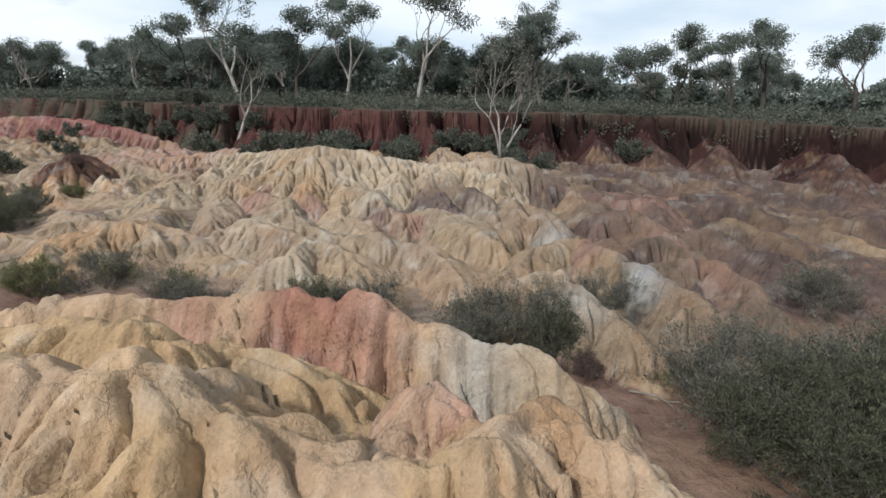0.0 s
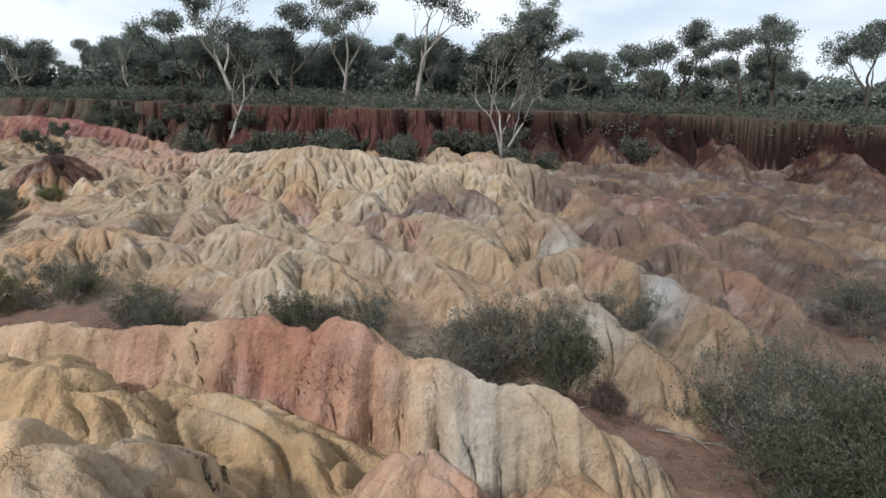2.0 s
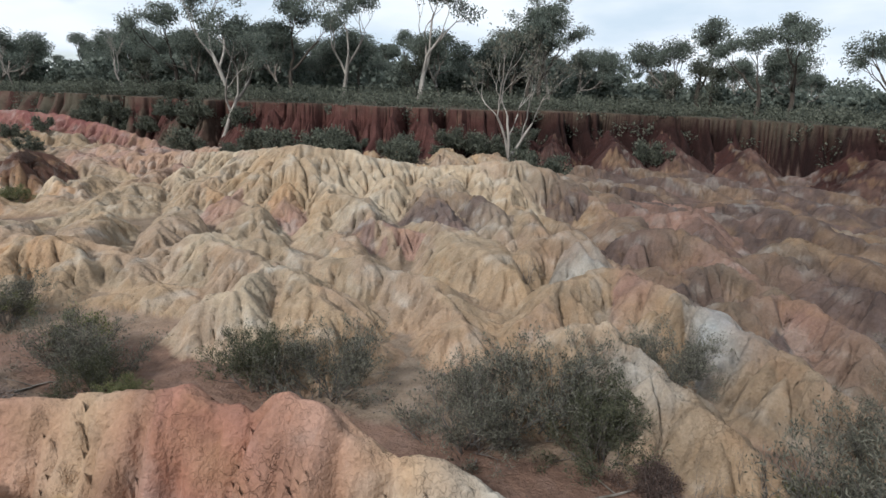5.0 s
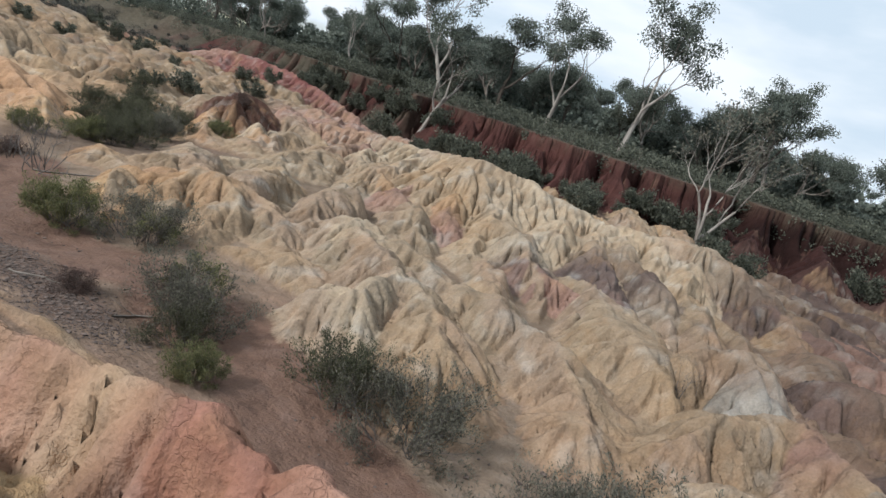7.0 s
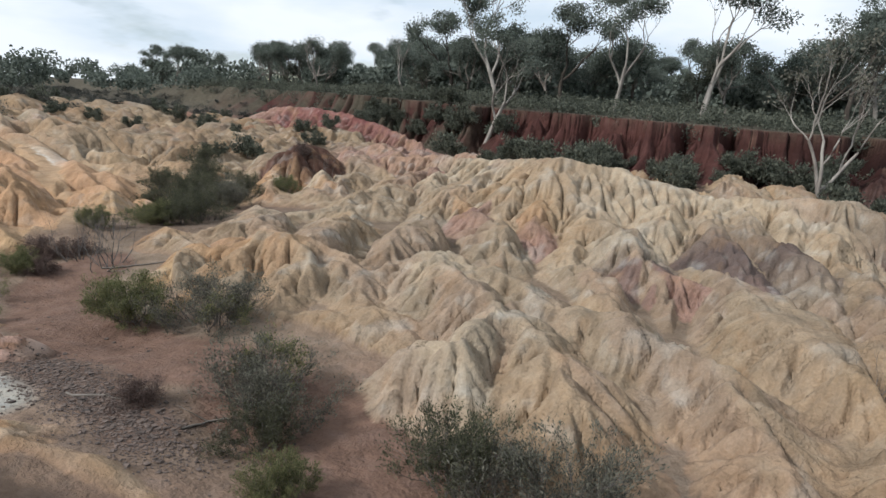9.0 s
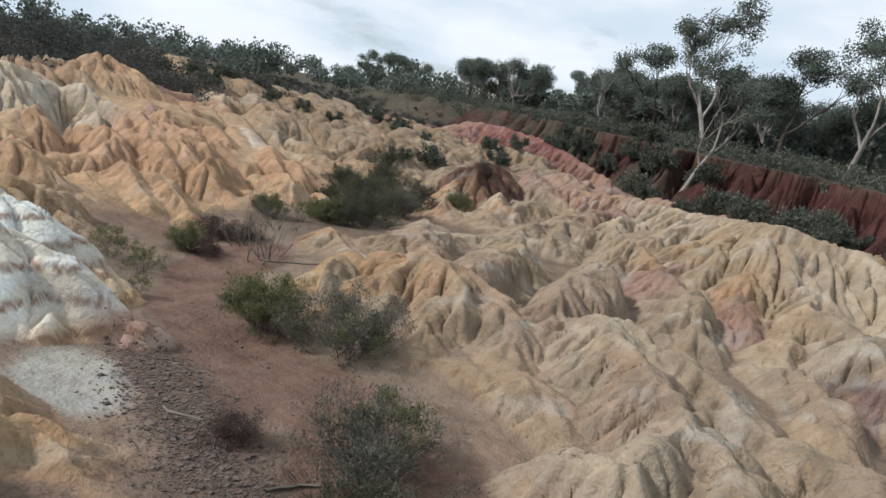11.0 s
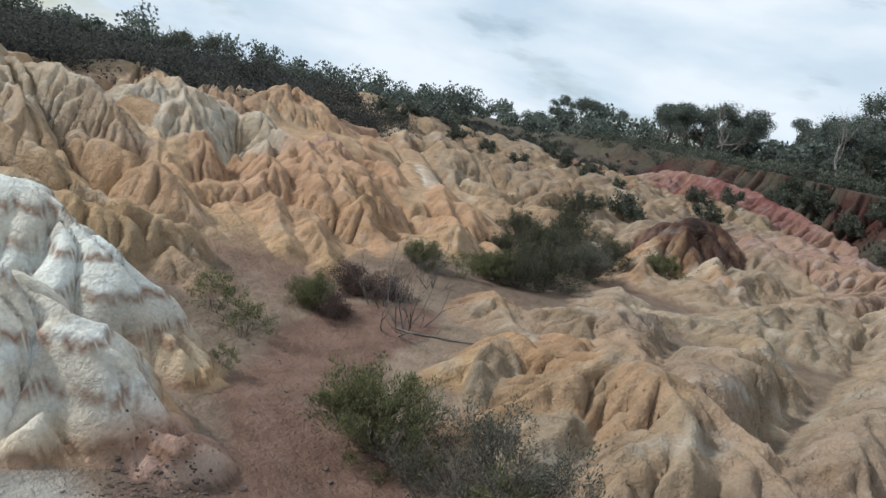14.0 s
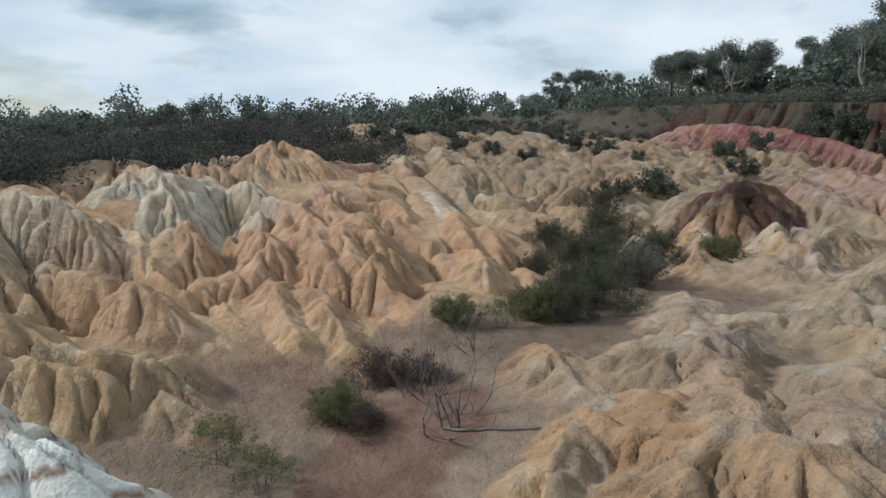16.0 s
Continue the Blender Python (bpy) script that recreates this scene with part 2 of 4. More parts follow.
FLOOR = [(-18, 20, 3.15), (-22, 23, 3.25), (-14, 20, 3.15), (-8, 18, 3.2), (-3, 17, 3.2), (2, 15.5, 3.1), (6, 13, 2.9), (10, 14, 2.8), (11, 9, 2.5),
         (9, 4, 2.6), (20, 12, 2.6), (14, 22, 3.1), (20, 30, 3.1), (23, 37, 2.5), (31, 43, 2.3), (17, 45, 2.7), (26, 50, 2.6), (-24, 31, 3.3), (-26, 36, 3.3), (-40, 15, 7.2), (-46, 20, 7.7), (-38, 19, 6.3)]
FLOOR_FAR = [(-8, 30, 3.6), (2, 26, 3.5), (-2, 36, 4.2), (-14, 38, 3.9), (8, 34, 3.9), (-14, 50, 4.6), (0, 48, 4.6), (12, 52, 3.2), (-4, 60, 5.0), (-28, 60, 4.8),
             (-40, 62, 4.8), (-55, 66, 5.0), (-52, 46, 4.6), (-38, 42, 3.9), (-30, 24, 4.4), (-34, 20, 5.2), (-70, 60, 6.1), (-85, 55, 6.9), (-100, 70, 7.0),
             (-37, 24, 5.3), (-40, 30, 6.0), (-35, 31, 4.6), (-45, 37, 6.0), (-41, 21, 5.9), (-33, 24, 5.2), (-28, 24, 4.0), (-28, 28, 3.9), (-30, 18.5, 4.5), (-38, 10, 7.2), (-17, 30, 3.8), (-44, 26, 6.6), (-12.2, 16.3, 3.7), (-9.6, 16.6, 3.7), (-9.4, 14.9, 4.3)]
FLOOR_RIM = [(-60, 12, 7.7), (-60, 28, 8.0), (-66, 42, 7.3), (-52, 2, 7.6), (-45, -12, 7.4), (-90, 30, 8.0), (-90, 0, 8.2), (-140, 40, 8.6), (-60, -40, 8),
             (-3, 0, 6.6), (-10, 4, 6.0), (-8, 9, 5.2), (-20, 5, 5.5), (-14, 12, 4.6), (3, -2, 5.5), (0, -12, 6), (-30, 5, 6), (-140, 100, 7.6), (-120, 140, 9.6)]
CLIFF_EDGE = [(-140, 125), (-75, 98), (-55, 88), (-38.6, 76.5), (-32, 75.5), (-24.2, 71.5), (-15.3, 66.3), (-10.6, 65.3), (-7.1, 63.7), (-3.8, 65), (0.7, 66.5),
              (6.9, 68), (15.8, 70), (21.2, 70), (27.3, 70), (30.3, 67), (32.5, 60.1), (35.5, 54.4), (40, 50.4), (60, 44), (160, 20)]
Z = spread(FLOOR + FLOOR_FAR + FLOOR_RIM, MX, MY)
COL = np.empty(MX.shape + (3,), np.float32)
COL[:] = SAND
dry = np.clip(fbm(MX * 0.16, MY * 0.16, 3, 5) * 2.4 - 0.8, 0, 1)[..., None]
COL += (np.array(GREYSAND) - COL) * dry

def along_line(line):
    """How far each place lies from a line of points."""
    best = np.full(MX.shape, 1e9)
    for (x0, y0), (x1, y1) in zip(line, line[1:]):
        t = np.clip(((MX - x0) * (x1 - x0) + (MY - y0) * (y1 - y0)) / ((x1 - x0) ** 2 + (y1 - y0) ** 2), 0, 1)
        best = np.minimum(best, np.hypot(MX - x0 - t * (x1 - x0), MY - y0 - t * (y1 - y0)))
    return best


clay = np.clip((-23.6 - MX) / 1.5, 0, 1) * np.clip((MX + 54) / 4, 0, 1) * np.clip((MY - 10) / 3, 0, 1) * np.clip((44 - MY) / 4, 0, 1)
COL += (np.array(mixc(TAN, ORANGE, 0.5)) - COL) * clay[..., None]
wander = 0.8 * (fbm(MX * 0.8, MY * 0.8, 3, 19) - 0.5)
silt = np.clip((MY - 21.5) / 2, 0, 1) * np.clip((MX + 21) / 2, 0, 1) * np.clip((9 - MX) / 3, 0, 1)
COL += (np.array((0.28, 0.21, 0.155)) - COL) * silt[..., None]
bed_line = along_line([(9, 12.5), (3, 14.2), (-3, 16.3), (-6.2, 18.4), (-10, 19.6), (-14, 19.6), (-16.6, 20.2), (-18.2, 21.6), (-19.6, 23.6)])
COL += (np.array(WET) - COL) * np.clip((1.5 + wander - bed_line) / 0.35, 0, 1)[..., None]
pale = np.hypot((MX + 12.9) / 1.5, (MY - 16.2) / 1.0) + wander * 0.5
COL += (np.array((0.40, 0.38, 0.34)) - COL) * np.clip((1.05 - pale) / 0.3, 0, 1)[..., None]
stony = along_line([(-13.4, 17.7), (-11.2, 17.4), (-9.4, 16.9)]) + wander * 0.7
COL += (np.array((0.17, 0.115, 0.09)) - COL) * np.clip((0.95 - stony) / 0.4, 0, 1)[..., None]

# the wooded plateau behind the red cliff
edge = np.array(CLIFF_EDGE)
rim_y = np.interp(MX, edge[:, 0], edge[:, 1]) + 2.6 * (fbm(MX * 0.2, MY * 0.05, 4, 11) - 0.5) * 2
reach = np.interp(MX, edge[:, 0], np.r_[0, np.cumsum(np.hypot(np.diff(edge[:, 0]), np.diff(edge[:, 1])))]) + 9.0 * (fbm(MX * 0.13, MY * 0.13, 3, 13) - 0.5)
behind = MY - rim_y
bold = 1 + 1.6 * np.clip((MX - 6) / 10, 0, 1)
groove = 3.2 * bold * (0.15 + 1.3 * value_noise(reach * 0.17, reach * 0, 29)) * (1 - np.abs(np.sin(np.pi * reach / 5.4)) ** 0.7) + 1.3 * value_noise(reach * 0.3, MY * 0.1, 33) * (1 - np.abs(np.sin(np.pi * reach / 1.9 + 1)) ** 0.7)
behind = behind - groove * np.clip((behind + 9) / 3, 0, 1)
plateau = 9.35 - 0.020 * np.clip(MX, -60, 60) + 0.018 * np.clip(behind, 0, 160) + 0.9 * (fbm(MX * 0.03, MY * 0.03, 3, 3) - 0.5)
plateau = plateau - 0.004 * np.clip(-MX - 40, 0, 400) - 0.6 * np.clip((MX - 10) / 25, 0, 1)
talus = 2.6 + 4.0 * fbm(MX * 0.14, MY * 0.05, 3, 37) + 1.5 * np.clip((-22 - MX) / 8, 0, 1)
drop = np.clip((behind + talus) / talus, 0, 1)
face = Z + (plateau - 1.0 - Z) * drop**1.5
Z = np.where(behind > 0, plateau, np.where(behind > -talus, face, Z))
wood = np.clip(behind / 1.2, 0, 1)[..., None]
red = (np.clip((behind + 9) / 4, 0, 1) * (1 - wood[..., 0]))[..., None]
# cliff red, with shade painted into the colour more and more towards +x
shaded_rock = np.array(CLIFF) * (1.45 - 1.05 * np.clip((MX + 4) / 16, 0, 1))[..., None] * (0.7 + 0.6 * fbm(MX * 0.6, MY * 0.6 + Z, 3, 17))[..., None]
fan = np.clip((MX - 6) / 4, 0, 1) * np.clip((MY - 26) / 6, 0, 1) * (behind < -3)
COL += (np.array(mixc(MAUVE, PINK, 0.3)) - COL) * fan[..., None]
COL += (shaded_rock - COL) * red
grown = np.clip((-21 - MX) / 6, 0, 1) * np.clip(fbm(MX * 0.35, MY * 0.35, 3, 43) * 5 - 1.7, 0, 1) * red[..., 0]
COL += (np.array(LITTER) - COL) * grown[..., None]
COL += (np.array(LITTER) - COL) * wood
rim = np.clip((-MX - 41 - 0.32 * np.clip(MY - 16, 0, 40)) / 5, 0, 1) * np.clip((44 - MY) / 8, 0, 1)
rim = np.maximum(rim, np.clip((-MX - 78) / 14, 0, 1))[..., None]
COL += (np.array(LITTER) * 1.4 - COL) * rim
BASE = Z.copy()


def ground_at(x, y, field=None):
    """The height of the sheet at a place."""
    field = Z if field is None else field
    i, j = np.clip(np.searchsorted(GX, x) - 1, 0, len(GX) - 2), np.clip(np.searchsorted(GY, y) - 1, 0, len(GY) - 2)
    u, v = (x - GX[i]) / (GX[i + 1] - GX[i]), (y - GY[j]) / (GY[j + 1] - GY[j])
    return float((field[j, i] * (1 - u) + field[j, i + 1] * u) * (1 - v) + (field[j + 1, i] * (1 - u) + field[j + 1, i + 1] * u) * v)


def spine(points, colours, spacing=1.0, run=1.0, rill=0.30, crest=0.35, seed=0, fine=0.45, slant=0.45):
    """An eroded clay ridge: a rounded crest through points, whose flanks fall in lobes with sharp rills between them."""
    run = run * 0.8
    crest = crest * 1.3
    pts = [Vector(p) for p in points]
    marks = []
    for a, b in zip(pts, pts[1:]):
        n = max(1, int((b - a).to_2d().length / 0.3))
        marks += [a.lerp(b, k / n) for k in range(n)]
    marks.append(pts[-1])
    length = 0.0
    along = [0.0]
    for a, b in zip(marks, marks[1:]):
        length += (b - a).to_2d().length
        along.append(length)

    # the fluted body: rounded lobes with sharp rills between them
    wide = 1.6 + run * 2.6
    xs, ys = [p.x for p in pts], [p.y for p in pts]
    i0, i1 = np.searchsorted(GX, [min(xs) - wide, max(xs) + wide])
    j0, j1 = np.searchsorted(GY, [min(ys) - wide, max(ys) + wide])
    gx, gy = MX[j0:j1, i0:i1], MY[j0:j1, i0:i1]
    best, arc, high, hand = np.full(gx.shape, 1e9), np.zeros(gx.shape), np.zeros(gx.shape), np.ones(gx.shape)
    for k, (a, b) in enumerate(zip(marks, marks[1:])):
        dx, dy = b.x - a.x, b.y - a.y
        t = np.clip(((gx - a.x) * dx + (gy - a.y) * dy) / (dx * dx + dy * dy + 1e-9), 0, 1)
        d = np.hypot(gx - a.x - t * dx, gy - a.y - t * dy)
        win = d < best
        best = np.where(win, d, best)
        arc = np.where(win, along[k] + t * (along[k + 1] - along[k]), arc)
        high = np.where(win, a.z + t * (b.z - a.z), high)
        hand = np.where(win, np.sign(dx * (gy - a.y) - dy * (gx - a.x)), hand)
    past = np.where((arc <= 0) | (arc >= length), 1.0, 0.0)
    ang = np.arctan2(gy - np.where(arc <= 0, marks[0].y, marks[-1].y), gx - np.where(arc <= 0, marks[0].x, marks[-1].x))
    own = seed * 7.7 + points[0][0] * 3.1 + points[0][1]
    sway = (value_noise(gx * 0.35 + own, gy * 0.35, 5) - 0.5) * 1.3 + (value_noise(gx * 1.3, gy * 1.3 + own, 6) - 0.5) * 0.30
    flow = arc - slant * best + past * ang * 0.9 + hand * 3.7 + sway * spacing + best * 0.25 * (value_noise(arc * 0.4 + own, hand * 5.0, 8) - 0.5)
    broad = np.abs(np.sin(np.pi * flow / (spacing * 2.3) + own))
    small = np.abs(np.sin(np.pi * flow / (spacing * 0.72) + 1.3 * own))
    fickle = np.clip(value_noise(flow / (spacing * 0.72) * 0.9 + own, hand * 7.0, 15) * 2.0 - 0.3, 0.2, 1.35)
    apron = 1 + 0.45 * (value_noise(flow / (spacing * 1.9), hand * 3.0 + own, 9) - 0.5)
    gate = np.clip((best - 0.12) / 0.8, 0, 1)
    h = high - (np.sqrt(best**2 + crest**2) - crest) / run * apron
    h = h - gate * rill * max(0.8, 0.95 / run) * (1.2 * (1 - broad**0.6) + 1.5 * fine * fickle * (1 - small**0.62) * np.clip(best / 0.5, 0, 1))
    h = h + 0.10 * (value_noise(arc * 1.1 + own, hand, 12) - 0.5)
    up = h > Z[j0:j1, i0:i1]
    f = np.clip(arc / max(length, 1e-6), 0, 1) * (len(colours) - 1)
    k = np.minimum(f.astype(int), max(len(colours) - 2, 0))
    table = np.array(list(colours) + [colours[-1]])
    hue = table[k] + (table[k + 1] - table[k]) * (f - k)[..., None]
    hue = hue * (1 + 0.16 * (value_noise(flow * 1.7, hand * 9 + own, 14) - 0.5))[..., None]
    Z[j0:j1, i0:i1][up] = h[up]
    COL[j0:j1, i0:i1][up] = hue[up]


def worn(field, hard, rounds, bite, soften):
    """Lets rain cut rills: each round, every cell drains to its steepest neighbour and loses height with the water that crosses it."""
    z = field.copy()
    ny, nx = z.shape
    dx = np.gradient(GX)[None, :] * np.ones((ny, 1))
    dy = np.gradient(GY)[:, None] * np.ones((1, nx))
    area = dx * dy
    cell = np.arange(ny * nx).reshape(ny, nx)
    grit = np.random.default_rng(4).normal(size=z.shape) * 0.006
    for _ in range(rounds):
        rough = z + grit
        best, drop, into = np.zeros_like(z), np.zeros_like(z), cell.copy()
        for j, i in ((0, 1), (0, -1), (1, 0), (-1, 0), (1, 1), (1, -1), (-1, 1), (-1, -1)):
            a = (slice(max(0, -j), ny - max(0, j)), slice(max(0, -i), nx - max(0, i)))
            c = (slice(max(0, j), ny - max(0, -j)), slice(max(0, i), nx - max(0, -i)))
            fall = rough[a] - rough[c]
            steep = fall / np.hypot(dx[a] * abs(i), dy[a] * abs(j))
            win = steep > best[a]
            best[a] = np.where(win, steep, best[a])
            drop[a] = np.where(win, fall, drop[a])
            into[a] = np.where(win, cell[c], into[a])
        flow = area.ravel().tolist()
        to = into.ravel().tolist()
        for k in np.argsort(-rough, axis=None).tolist():
            t = to[k]
            if t != k:
                flow[t] += flow[k]
        flow = np.array(flow).reshape(ny, nx)
        cut = bite * np.minimum(flow, 12.0) ** 0.5 * np.minimum(best, 1.6)
        z -= np.minimum(cut, 0.6 * np.maximum(drop, 0)) * hard
        mean = z.copy()
        mean[1:-1, 1:-1] = (z[:-2, 1:-1] + z[2:, 1:-1] + z[1:-1, :-2] + z[1:-1, 2:]) / 4
        z += (mean - z) * soften * hard
    return z


# buttresses that stand out of the red cliff, paler towards their feet
cliff_rng = random.Random(12)
at_x = -20.0
while at_x < 44:
    top_y = float(np.interp(at_x, edge[:, 0], edge[:, 1])) - 0.8
    bold_here = min(1.0, max(0.0, (at_x - 2) / 12))
    top = 8.5 - 0.02 * at_x - cliff_rng.uniform(0.0, 1.3) - 0.3 * bold_here
    reach_out = 3.5 + 9.0 * bold_here * cliff_rng.uniform(0.7, 1.25)
    tip = at_x + cliff_rng.uniform(-1.5, 1.5) - 1.5 * bold_here
    # same painted shade on the buttresses: brighter red left, darker right
    shaded_tone = 1.5 - 0.55 * bold_here
    deep, foot = tuple(c * shaded_tone * 0.85 for c in CLIFF), mixc(CLIFF, mixc(MAUVE, PINK, 0.3), 0.38 + 0.55 * bold_here)
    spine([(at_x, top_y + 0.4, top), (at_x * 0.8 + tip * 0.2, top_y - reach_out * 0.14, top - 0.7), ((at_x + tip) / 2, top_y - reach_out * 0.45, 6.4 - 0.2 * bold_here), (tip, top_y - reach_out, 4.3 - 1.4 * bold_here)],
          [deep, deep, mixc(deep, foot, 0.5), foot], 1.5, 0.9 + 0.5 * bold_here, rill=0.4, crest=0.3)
    at_x += cliff_rng.uniform(2.4, 4.4) + 2.2 * bold_here

# hill of cream clay at the back, and its spurs
spine([(-24, 50, 5.5), (-19.9, 50, 6.0), (-14.8, 47, 6.3), (-10.5, 43, 6.9), (-8.3, 40.5, 7.3), (-5.7, 41, 7.0), (-3.4, 41, 6.5), (-1.2, 41, 6.1), (1.1, 41, 6.3), (4, 40, 6.7), (6.2, 39, 6.0), (7.1, 37.5, 5.2)],
      [PINK, PINK, CREAM, CREAM, TAN, CREAM, CREAM, CREAM, MAUVE], spacing=0.9, run=2.2, rill=0.4)
for pts, cols in (
    ([(-5.9, 39, 6.0), (-5.8, 34, 4.8), (-5.5, 31, 4.3), (-5.2, 29.5, 3.7)], [CREAM, TAN, CREAM]),
    ([(-2.9, 38, 5.9), (-2.9, 36, 5.5), (-4.0, 34, 4.9), (-4.0, 31, 4.1)], [CREAM, CREAM, MAUVE]),
    ([(-10, 41, 6.2), (-11, 36, 4.9), (-10.1, 35, 4.9), (-7.9, 32, 4.3)], [CREAM, PINK, ASH]),
    ([(-16.4, 44, 5.6), (-16.0, 42, 5.2), (-14.6, 40, 4.9), (-13, 34, 4.1)], [CREAM, ASH, TAN]),
    ([(-17.5, 46, 5.6), (-18.5, 40, 4.9), (-15.8, 36, 4.7), (-16.9, 35, 4.5), (-18.6, 33, 4.2), (-19.4, 32, 4.1)], [PINK, TAN, ASH, CREAM]),
    ([(-8.0, 39.8, 6.6), (-8.2, 36.5, 5.3), (-7.2, 34, 4.6)], [CREAM, ORANGE, PINK]),
    ([(-12.5, 43, 6.2), (-13.2, 39, 5.2), (-11.5, 37, 4.8)], [CREAM, ORANGE]),
    ([(0.1, 40, 6.0), (0.1, 36, 5.5), (1.2, 35, 5.4), (2.2, 33, 5.1), (2.6, 29, 4.3)], [CREAM, MAUVE, CREAM]),
    ([(-1.2, 39, 5.8), (-0.9, 35, 5.4), (-0.1, 33, 5.1), (0.9, 30, 4.4)], [CREAM, MAUVE, MAUVE]),
    ([(3.4, 39, 6.1), (3.0, 36, 5.4), (3.6, 33, 4.5)], [CREAM, CREAM, TAN]),
    ([(5.9, 37, 5.1), (7.4, 37.5, 5.2), (7.6, 34, 4.8), (7.4, 31, 4.5)], [MAUVE, TAN, MAUVE]),
    ([(8.3, 36, 5.0), (9.6, 33, 5.0), (11.1, 33, 5.2), (10.6, 30, 4.8)], [MAUVE, PINK, MAUVE]),
    ([(9, 40, 4.7), (13, 38, 4.4), (15, 34, 4.4)], [PINK, MAUVE, MAUVE]),
    ([(16, 40, 3.8), (19, 36, 4.0), (20, 32, 4.0)], [MAUVE, DUN, MAUVE]),
    ([(13, 44, 3.9), (18, 43, 3.5), (24, 40, 3.2)], [PINK, MAUVE]),
    ([(12.9, 29, 4.5), (13.8, 29.3, 4.8), (14.4, 28, 4.4), (15.4, 27, 4.2)], [DUN, MAUVE]),
    ([(16.5, 31, 4.5), (18, 29, 4.4), (19, 26, 4.0)], [MAUVE, TAN]),
):
    spine(pts, cols, spacing=0.85, run=1.5, rill=0.3)

# middle ridges above the wash
spine([(-8.9, 27, 5.0), (-7, 25.2, 5.0), (-5.7, 24, 4.9), (-4.6, 22.8, 4.9), (-3.4, 21.3, 4.8), (-2.8, 20.2, 4.5)], [CREAM, ASH, ASH, TAN], 1.05, 1.45, crest=0.45)
spine([(-6.1, 20.7, 4.8), (-5.3, 20.6, 4.9), (-5.3, 21.8, 4.9), (-5.4, 23, 5.0)], [CREAM, CREAM], 0.8, 0.9)
spine([(-8.7, 27.5, 4.9), (-6.3, 26.6, 4.8), (-4.4, 25.3, 4.6), (-2.5, 24.4, 4.9), (-1.7, 23.9, 4.6), (-0.5, 23, 4.7), (0.1, 21.8, 4.5), (0.4, 20.3, 4.1)], [CREAM, ASH, ASH, ASH, TAN], 1.05, 1.4, crest=0.45)
spine([(-4, 33, 5.4), (-2.9, 31, 4.8), (-1.7, 30.2, 4.7), (0.1, 29.3, 4.4), (1, 28, 4.4), (1.6, 25.5, 3.9)], [CREAM, MAUVE, PINK, PINK, PINK, TAN], 1.0, 1.4)
spine([(-16.5, 27, 4.3), (-15.5, 25.6, 4.5), (-13.4, 26, 5.1), (-11.9, 26.6, 4.6), (-10.3, 25.2, 4.3), (-9.3, 24, 3.9), (-8.5, 22.9, 3.5)], [ORANGE, ORANGE, TAN, ASH, YELLOW], 1.5, 1.45, crest=0.55, fine=0.6)
spine([(-14.4, 26, 5.0), (-14.6, 24.2, 4.4), (-14.4, 22.6, 3.7)], [TAN, ORANGE], 1.4, 1.3, crest=0.5, fine=0.5)
spine([(-12.8, 26.3, 4.9), (-12.2, 24.2, 4.4), (-11.2, 22.6, 3.7)], [TAN, TAN], 1.4, 1.3, crest=0.5, fine=0.5)
spine([(-16.5, 25.2, 4.4), (-16.2, 23.6, 3.9)], [ORANGE, YELLOW], 1.5, 1.2, crest=0.6, fine=0.4)
spine([(-20.3, 27.2, 3.95), (-19.4, 26.8, 4.3), (-18.2, 26.3, 4.1), (-17.2, 26.2, 4.0)], [ORANGE, TAN, CREAM], 1.6, 1.5, rill=0.25, crest=0.6, fine=0.4)
spine([(-13.6, 26.5, 4.7), (-14, 30.9, 4.5), (-16, 33.5, 4.6)], [TAN, CREAM, ASH], 1.0, 1.4)
spine([(2.5, 21, 4.5), (3.2, 22, 4.9), (4.4, 23, 5.0), (5.2, 23.2, 5.1), (5.6, 22, 5.0), (5.9, 21, 4.9)], [TAN, ASH, TAN, PINK, TAN], 0.9, 1.15)
spine([(2.6, 26, 4.8), (3.8, 27, 5.3), (4.6, 26.5, 5.4), (4.6, 24.6, 4.9)], [TAN, ASH, mixc(ASH, BLUE, 0.5)], 0.85, 1.2)
spine([(4.8, 19.5, 4.2), (6, 20.8, 5.0), (6.6, 20, 4.8), (7.1, 19, 4.6), (7.4, 17.8, 4.5), (7.8, 17, 4.3), (8.6, 15.6, 3.7)], [TAN, ASH, BLUE, ASH, ASH, TAN], 0.8, 1.2, rill=0.36)
spine([(2, 18, 4.6), (2.8, 18.2, 5.0), (3.4, 18.3, 5.05), (3.9, 17.2, 4.8), (4.7, 16, 4.4), (5.4, 14.9, 3.8)], [TAN, CREAM, mixc(CREAM, BLUE, 0.5), ASH, TAN], 0.75, 1.0, rill=0.36)
spine([(6.7, 28, 5.1), (8.5, 27.8, 5.4), (9.2, 27, 5.1), (9.5, 25.5, 4.7), (9.7, 23, 4.4)], [MAUVE, DUN, PINK, DUN], 0.9, 1.2)
spine([(6.7, 23, 4.4), (8.2, 24.6, 4.8), (9, 25, 4.7), (9.4, 24, 4.5)], [MAUVE, DUN], 0.9, 1.1)
spine([(10.2, 27, 4.5), (11.6, 27, 4.8), (12.2, 26, 4.6), (12.2, 24, 4.1)], [DUN, MAUVE], 0.9, 1.2)
spine([(7.8, 22, 4.4), (9.7, 22.7, 4.4), (10.1, 22, 4.4), (10.1, 20.5, 4.4), (10.4, 18.5, 3.9)], [DUN, PINK, DUN], 0.9, 1.2)
spine([(13, 24, 4.2), (14.2, 22.5, 4.3), (14.4, 20, 3.8)], [DUN, MAUVE], 0.9, 1.2)
